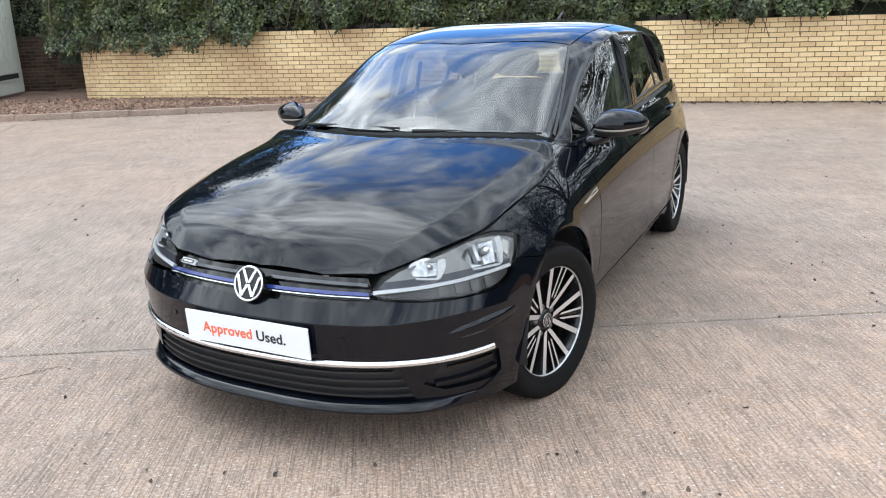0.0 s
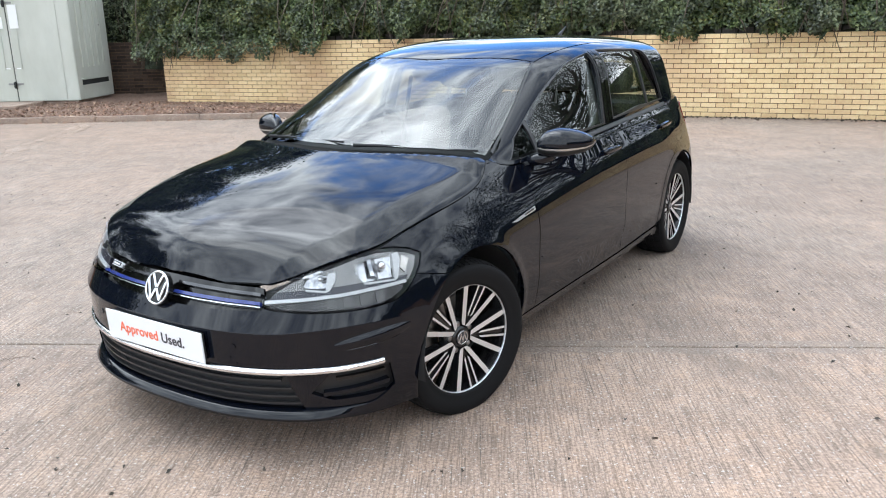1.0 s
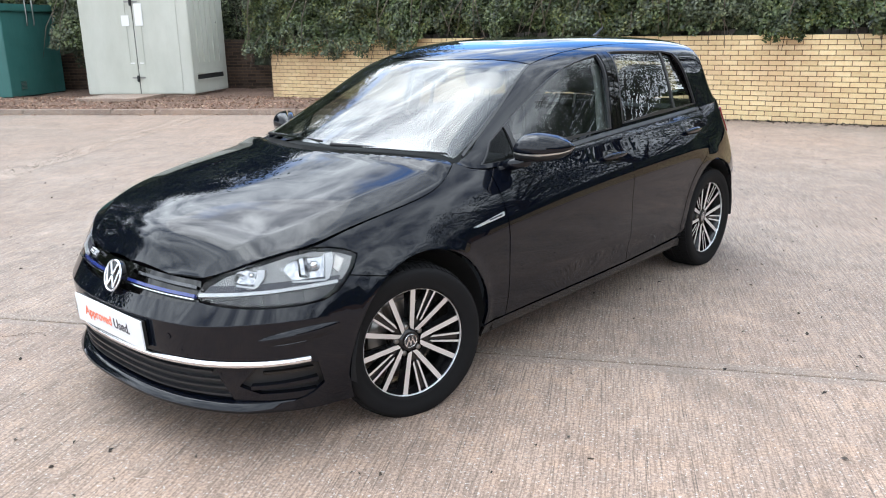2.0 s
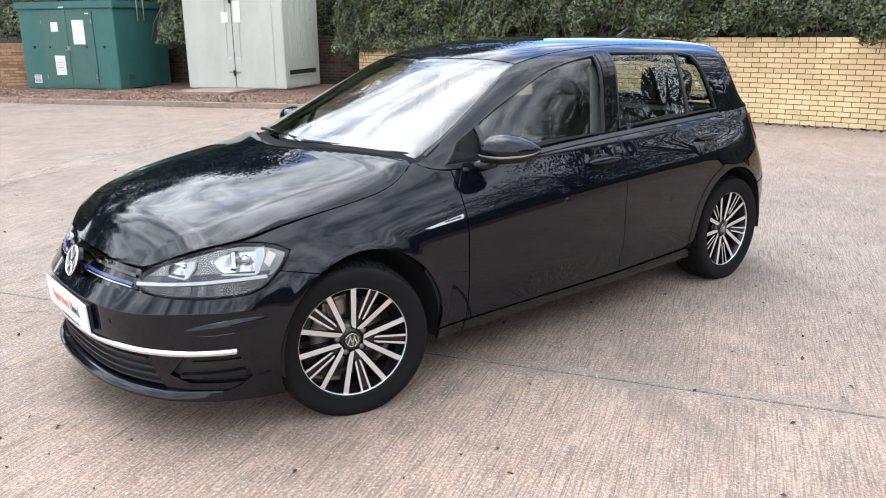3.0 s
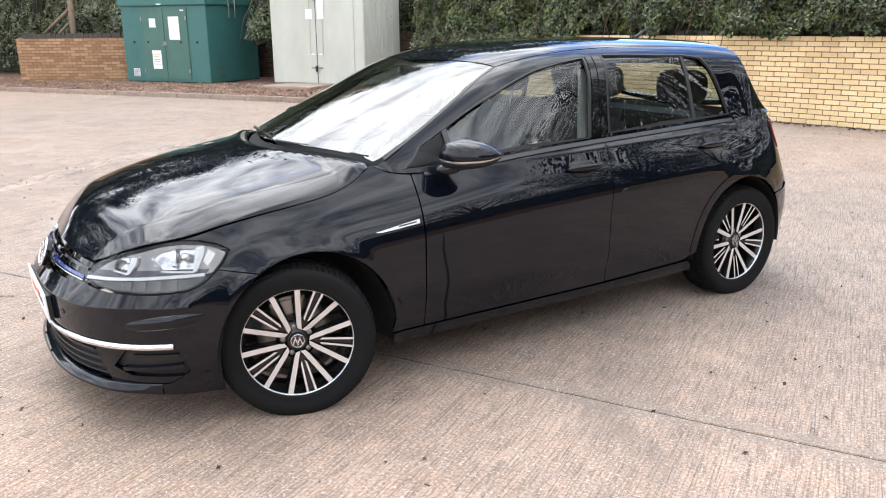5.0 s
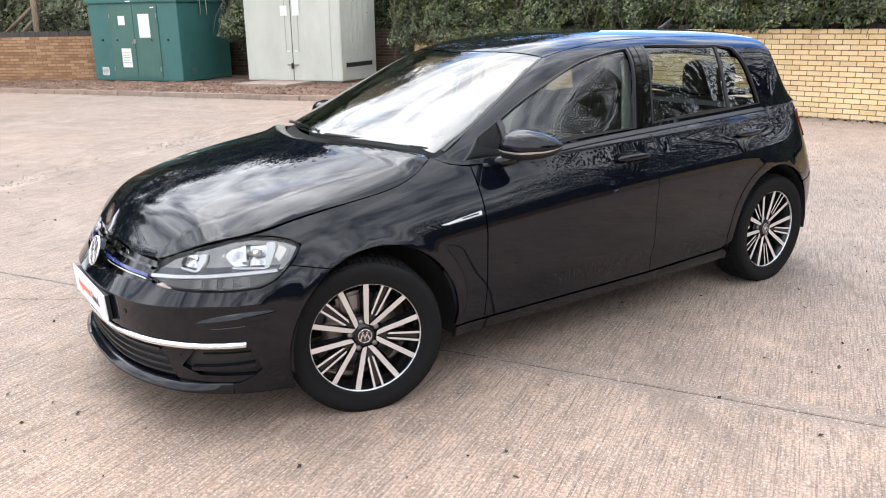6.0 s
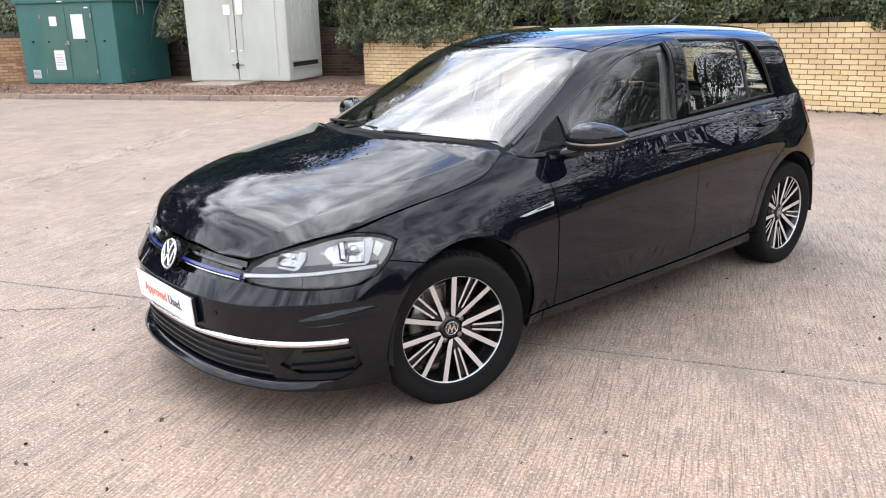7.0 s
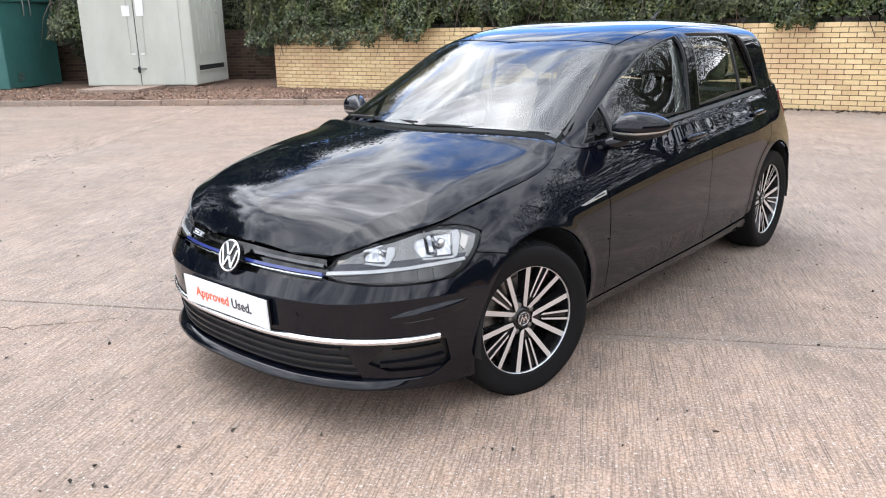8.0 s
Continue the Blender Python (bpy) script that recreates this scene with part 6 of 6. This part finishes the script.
TYRE_R, AXLE = 0.312, 0.296
TYRE = lathe("tyre", [(0.214, -0.088), (0.226, -0.098), (0.262, -0.107), (0.292, -0.104), (TYRE_R - 0.012, -0.086), (TYRE_R - 0.007, -0.05), (TYRE_R - 0.006, 0), (TYRE_R - 0.007, 0.05), (TYRE_R - 0.012, 0.086), (0.297, 0.100), (0.284, 0.1055), (0.268, 0.1075), (0.250, 0.1045), (0.232, 0.0975), (0.227, 0.0985), (0.222, 0.094), (0.2155, 0.084)], RUBBER)
TREAD = tread_blocks(TYRE_R)
# the tyre stands flat on the ground and bulges a little there
for me in (TYRE, TREAD):
    for v in me.vertices:
        if v.co.z < -0.24:
            k = min((-0.24 - v.co.z) / 0.06, 1.0)
            v.co.x *= 1 + 0.035 * k * k
            v.co.z = max(v.co.z, -AXLE + 0.001)
LIP = lathe("rim_lip", [(0.231, 0.079), (0.2315, 0.0855), (0.229, 0.088), (0.2245, 0.0870), (0.2235, 0.083), (0.2235, 0.078)], POLISHED, closed=True, scale=RIM)
BARREL = lathe("barrel", [(0.224, 0.080), (0.214, 0.060), (0.206, 0.02), (0.204, -0.06), (0.222, -0.085), (0.228, -0.09)], ALLOY_DARK, scale=RIM)
HUB = lathe("hub", [(0.0005, 0.058), (0.033, 0.058), (0.036, 0.060), (0.039, 0.057), (0.048, 0.046), (0.078, 0.040), (0.080, 0.012), (0.0005, 0.010)], ALLOY_DARK)
CAP = lathe("centre_cap", [(0.0005, 0.0605), (0.024, 0.0605), (0.026, 0.0625), (0.029, 0.0625), (0.031, 0.0595), (0.0005, 0.0585)], SATIN, 40)
CAP_RING = lathe("cap_ring", [(0.0245, 0.0632), (0.0275, 0.0632), (0.0275, 0.062), (0.0245, 0.062)], CHROME, 40, True)
DISC = lathe("brake_disc", [(0.07, -0.012), (0.148, -0.012), (0.150, -0.017), (0.150, -0.033), (0.148, -0.038), (0.07, -0.038)], STEEL)
BOLT = lathe("bolt", [(0.0005, 0.052), (0.008, 0.052), (0.011, 0.049), (0.011, 0.036), (0.0005, 0.036)], STEEL, 12)
CAP_BAR = box("cap_bar", 0.0605, 0.0635, -0.0022, 0.0022, -0.019, 0.018, CHROME)


def wheel(at, side, spin, steer=0.0):
    w = new("wheel")
    w.parent = car
    w.matrix_basis = pose(*at, 0, 0, steer + (0 if side > 0 else 180)) @ pose(0, 0, 0, spin, 0, 0)
    tyre = part("tyre", TYRE, w)
    tyre.matrix_basis = pose(0, 0, 0, -spin, 0, 0)
    tagged(part("tread", TREAD, tyre))
    rim = part("rim", BARREL, w)
    part("rim_lip", LIP, rim, "machined bright rim lip")
    part("hub", HUB, rim)
    for k in range(5):
        base = 65.5 + 72 * k
        for m in (0, 1):
            part("spoke", WIDE[m], rim).matrix_basis = pose(0, 0, 0, base, 0, 0)
            part("thin_spoke", THIN[m], rim).matrix_basis = pose(0, 0, 0, base, 0, 0)
        part("spoke_core", CORE_SPOKE, rim).matrix_basis = pose(0, 0, 0, base, 0, 0)
        b = radians(base + 36)
        part("bolt", BOLT, rim).matrix_basis = pose(0, 0.056 * math.cos(b), 0.056 * math.sin(b))
    cap = part("centre_cap", CAP, w)
    part("cap_ring", CAP_RING, cap)
    for y, a in ((-0.0125, 20), (0.0125, -20), (-0.0045, -20), (0.0045, 20)):
        part("cap_bar", CAP_BAR, cap).matrix_basis = pose(0, 0, 0, -spin, 0, 0) @ pose(0, y, 0.001, -a, 0, 0)
    part("brake_disc", DISC, w)
    cal = part("caliper", box("caliper", -0.055, 0.005, 0.085, 0.165, -0.07, 0.07, STEEL, 0.012), w)
    cal.matrix_basis = pose(0, 0, 0, 100 - spin, 0, 0)


for SIDE in (1, -1):
    wheel((SIDE * 0.745, 0.0, AXLE), SIDE, 0 if SIDE > 0 else 30, -16)
    wheel((SIDE * 0.728, 2.62, AXLE), SIDE, -6)

# ---- cabin ----
part("floor_pan", box("floor_pan", -0.80, 0.80, 0.42, 2.18, 0.19, 0.23, TRIM), car)
part("floor_pan", box("floor_pan", -0.44, 0.44, -0.62, 3.05, 0.18, 0.228, TRIM), car)
part("bulkhead", box("bulkhead", -0.66, 0.66, 0.42, 0.46, 0.23, 0.86, CABIN), car)


def soft_box(name, x0, x1, y0, y1, z0, z1, mat, parent, m=None, r=0.04):
    bm = box_bm(x0, x1, y0, y1, z0, z1)
    bmesh.ops.bevel(bm, geom=bm.edges[:], offset=min(r, (x1 - x0) * 0.45, (y1 - y0) * 0.45, (z1 - z0) * 0.45), segments=4, affect="EDGES")
    ob = part(name, bm_mesh(name, bm, mat, True), parent)
    if m is not None:
        ob.matrix_basis = m
    return ob


def pillow(name, x0, x1, y0, y1, z0, z1, mat, parent):
    """A padded block, round on all sides."""
    bm = bmesh.new()
    bmesh.ops.create_uvsphere(bm, u_segments=24, v_segments=14, radius=1.0)
    soft = lambda v, e: math.copysign(abs(v) ** e, v)
    for v in bm.verts:
        v.co = Vector(((x0 + x1) / 2 + (x1 - x0) / 2 * soft(v.co.x, 0.6), (y0 + y1) / 2 + (y1 - y0) / 2 * soft(v.co.y, 0.75), (z0 + z1) / 2 + (z1 - z0) / 2 * soft(v.co.z, 0.6)))
    return part(name, bm_mesh(name, bm, mat, True), parent)


dash = soft_box("dashboard", -0.68, 0.68, 0.40, 0.92, 0.60, 0.90, CABIN, car, None, 0.08)
soft_box("binnacle", -0.52, -0.22, 0.62, 0.95, 0.86, 0.955, CABIN, dash, None, 0.05)
wheel_pts = [((-0.37 + 0.18 * math.cos(t), 1.06 + 0.05 * math.sin(t), 0.86 + 0.17 * math.sin(t)), 0.016) for t in np.linspace(0, 2 * math.pi, 29)]
sw = part("steering_wheel", tubes("steering_wheel", [wheel_pts], CABIN, 8), car)
soft_box("steering_hub", -0.43, -0.31, 1.02, 1.08, 0.80, 0.92, CABIN, sw)
soft_box("steering_spoke", -0.54, -0.20, 1.045, 1.065, 0.845, 0.875, CABIN, sw, None, 0.008)
for cx in (-0.37, 0.37):
    seat = soft_box("front_seat", cx - 0.26, cx + 0.26, 1.20, 1.70, 0.40, 0.56, CABIN, car, None, 0.07)
    soft_box("seat_back", cx - 0.25, cx + 0.25, 0, 0.13, 0, 0.60, CABIN, seat, pose(0, 1.66, 0.50, -18, 0, 0), 0.06)
    pillow("headrest", cx - 0.14, cx + 0.14, 1.82, 1.95, 1.09, 1.28, CABIN, seat)
    for dx in (-0.06, 0.06):
        part("headrest_post", tubes("headrest_post", [[((cx + dx, 1.85, 1.02), 0.006), ((cx + dx, 1.88, 1.13), 0.006)]], STEEL), seat)
rear = soft_box("rear_seat", -0.62, 0.62, 2.05, 2.50, 0.42, 0.58, CABIN, car, None, 0.07)
soft_box("seat_back", -0.62, 0.62, 0, 0.13, 0, 0.46, CABIN, rear, pose(0, 2.48, 0.52, -20, 0, 0), 0.05)
for cx in (-0.33, 0.33):
    pillow("headrest", cx - 0.17, cx + 0.17, 2.55, 2.68, 1.02, 1.22, CABIN, rear)
part("parcel_shelf", box("parcel_shelf", -0.60, 0.60, 2.66, 2.96, 0.93, 0.95, CABIN), car)
for SIDE in (1, -1):
    soft_box("boot_trim", SIDE * 0.56 - 0.02, SIDE * 0.56 + 0.02, 2.55, 2.93, 0.5, 0.99, CABIN, car, None, 0.015)
soft_box("hatch_trim", -0.58, 0.58, 2.93, 2.97, 0.5, 0.985, CABIN, car, None, 0.015)
lining = [(0, 1.06), (0.40, 1.10), (0.47, 1.14), (0.485, 1.9), (0.48, 2.7), (0, 2.76)]
part("headlining", sheet("headlining", whole(lining), upper_xy, CABIN_LIGHT, lift=-0.045, grid=0.12), car, "pale grey headlining")
for SIDE in (1, -1):
    part("belt_strap", tubes("belt_strap", [[((SIDE * 0.585, 1.66, 1.18), 0.012), ((SIDE * 0.66, 1.63, 0.75), 0.012)]], STEEL, 6), car)
soft_box("rear_view_mirror", -0.11, 0.11, 0.98, 1.02, 1.20, 1.265, CABIN, car, None, 0.02)

# ---- the brickwork, many pieces ----
brick_wall("wall_back", WALL_AT, WALL_ANGLE, 24.4, 1.275, BRICK, "yellow brick retaining wall with brown mortar joints", near=(8.0, 12.0))
# return and recess walls take their deep shade from the darkened brick colour
brick_wall("wall_return", tuple(WALL_M @ Vector((0.0, 1.9, 0))), WALL_ANGLE - 90, 1.895, 1.275, BRICK_SHADED, "brick return of the wall, coloured dark for its shade", thick=0.2)
brick_wall("wall_recess", (-21.0, 5.35, 0), 32.5, 10.6, 1.275, BRICK_SHADED, "brick wall behind the cabinets, coloured dark for its shade")
brick_wall("wall_side", (-20.6, 1.1, 0), 62, 4.6, 1.2, BRICK_OLD, "orange-brown brick wall beside the green cabinet")
brick_wall("wall_end", (-24.2, 1.55, 0), -7.1, 3.62, 1.2, BRICK_OLD, "orange-brown brick wall end lit by the sky")
brick_wall("wall_right", (12.6, 13.0, 0), -84, 24.0, 1.275, BRICK_OLD, "brick wall closing the yard's other side")
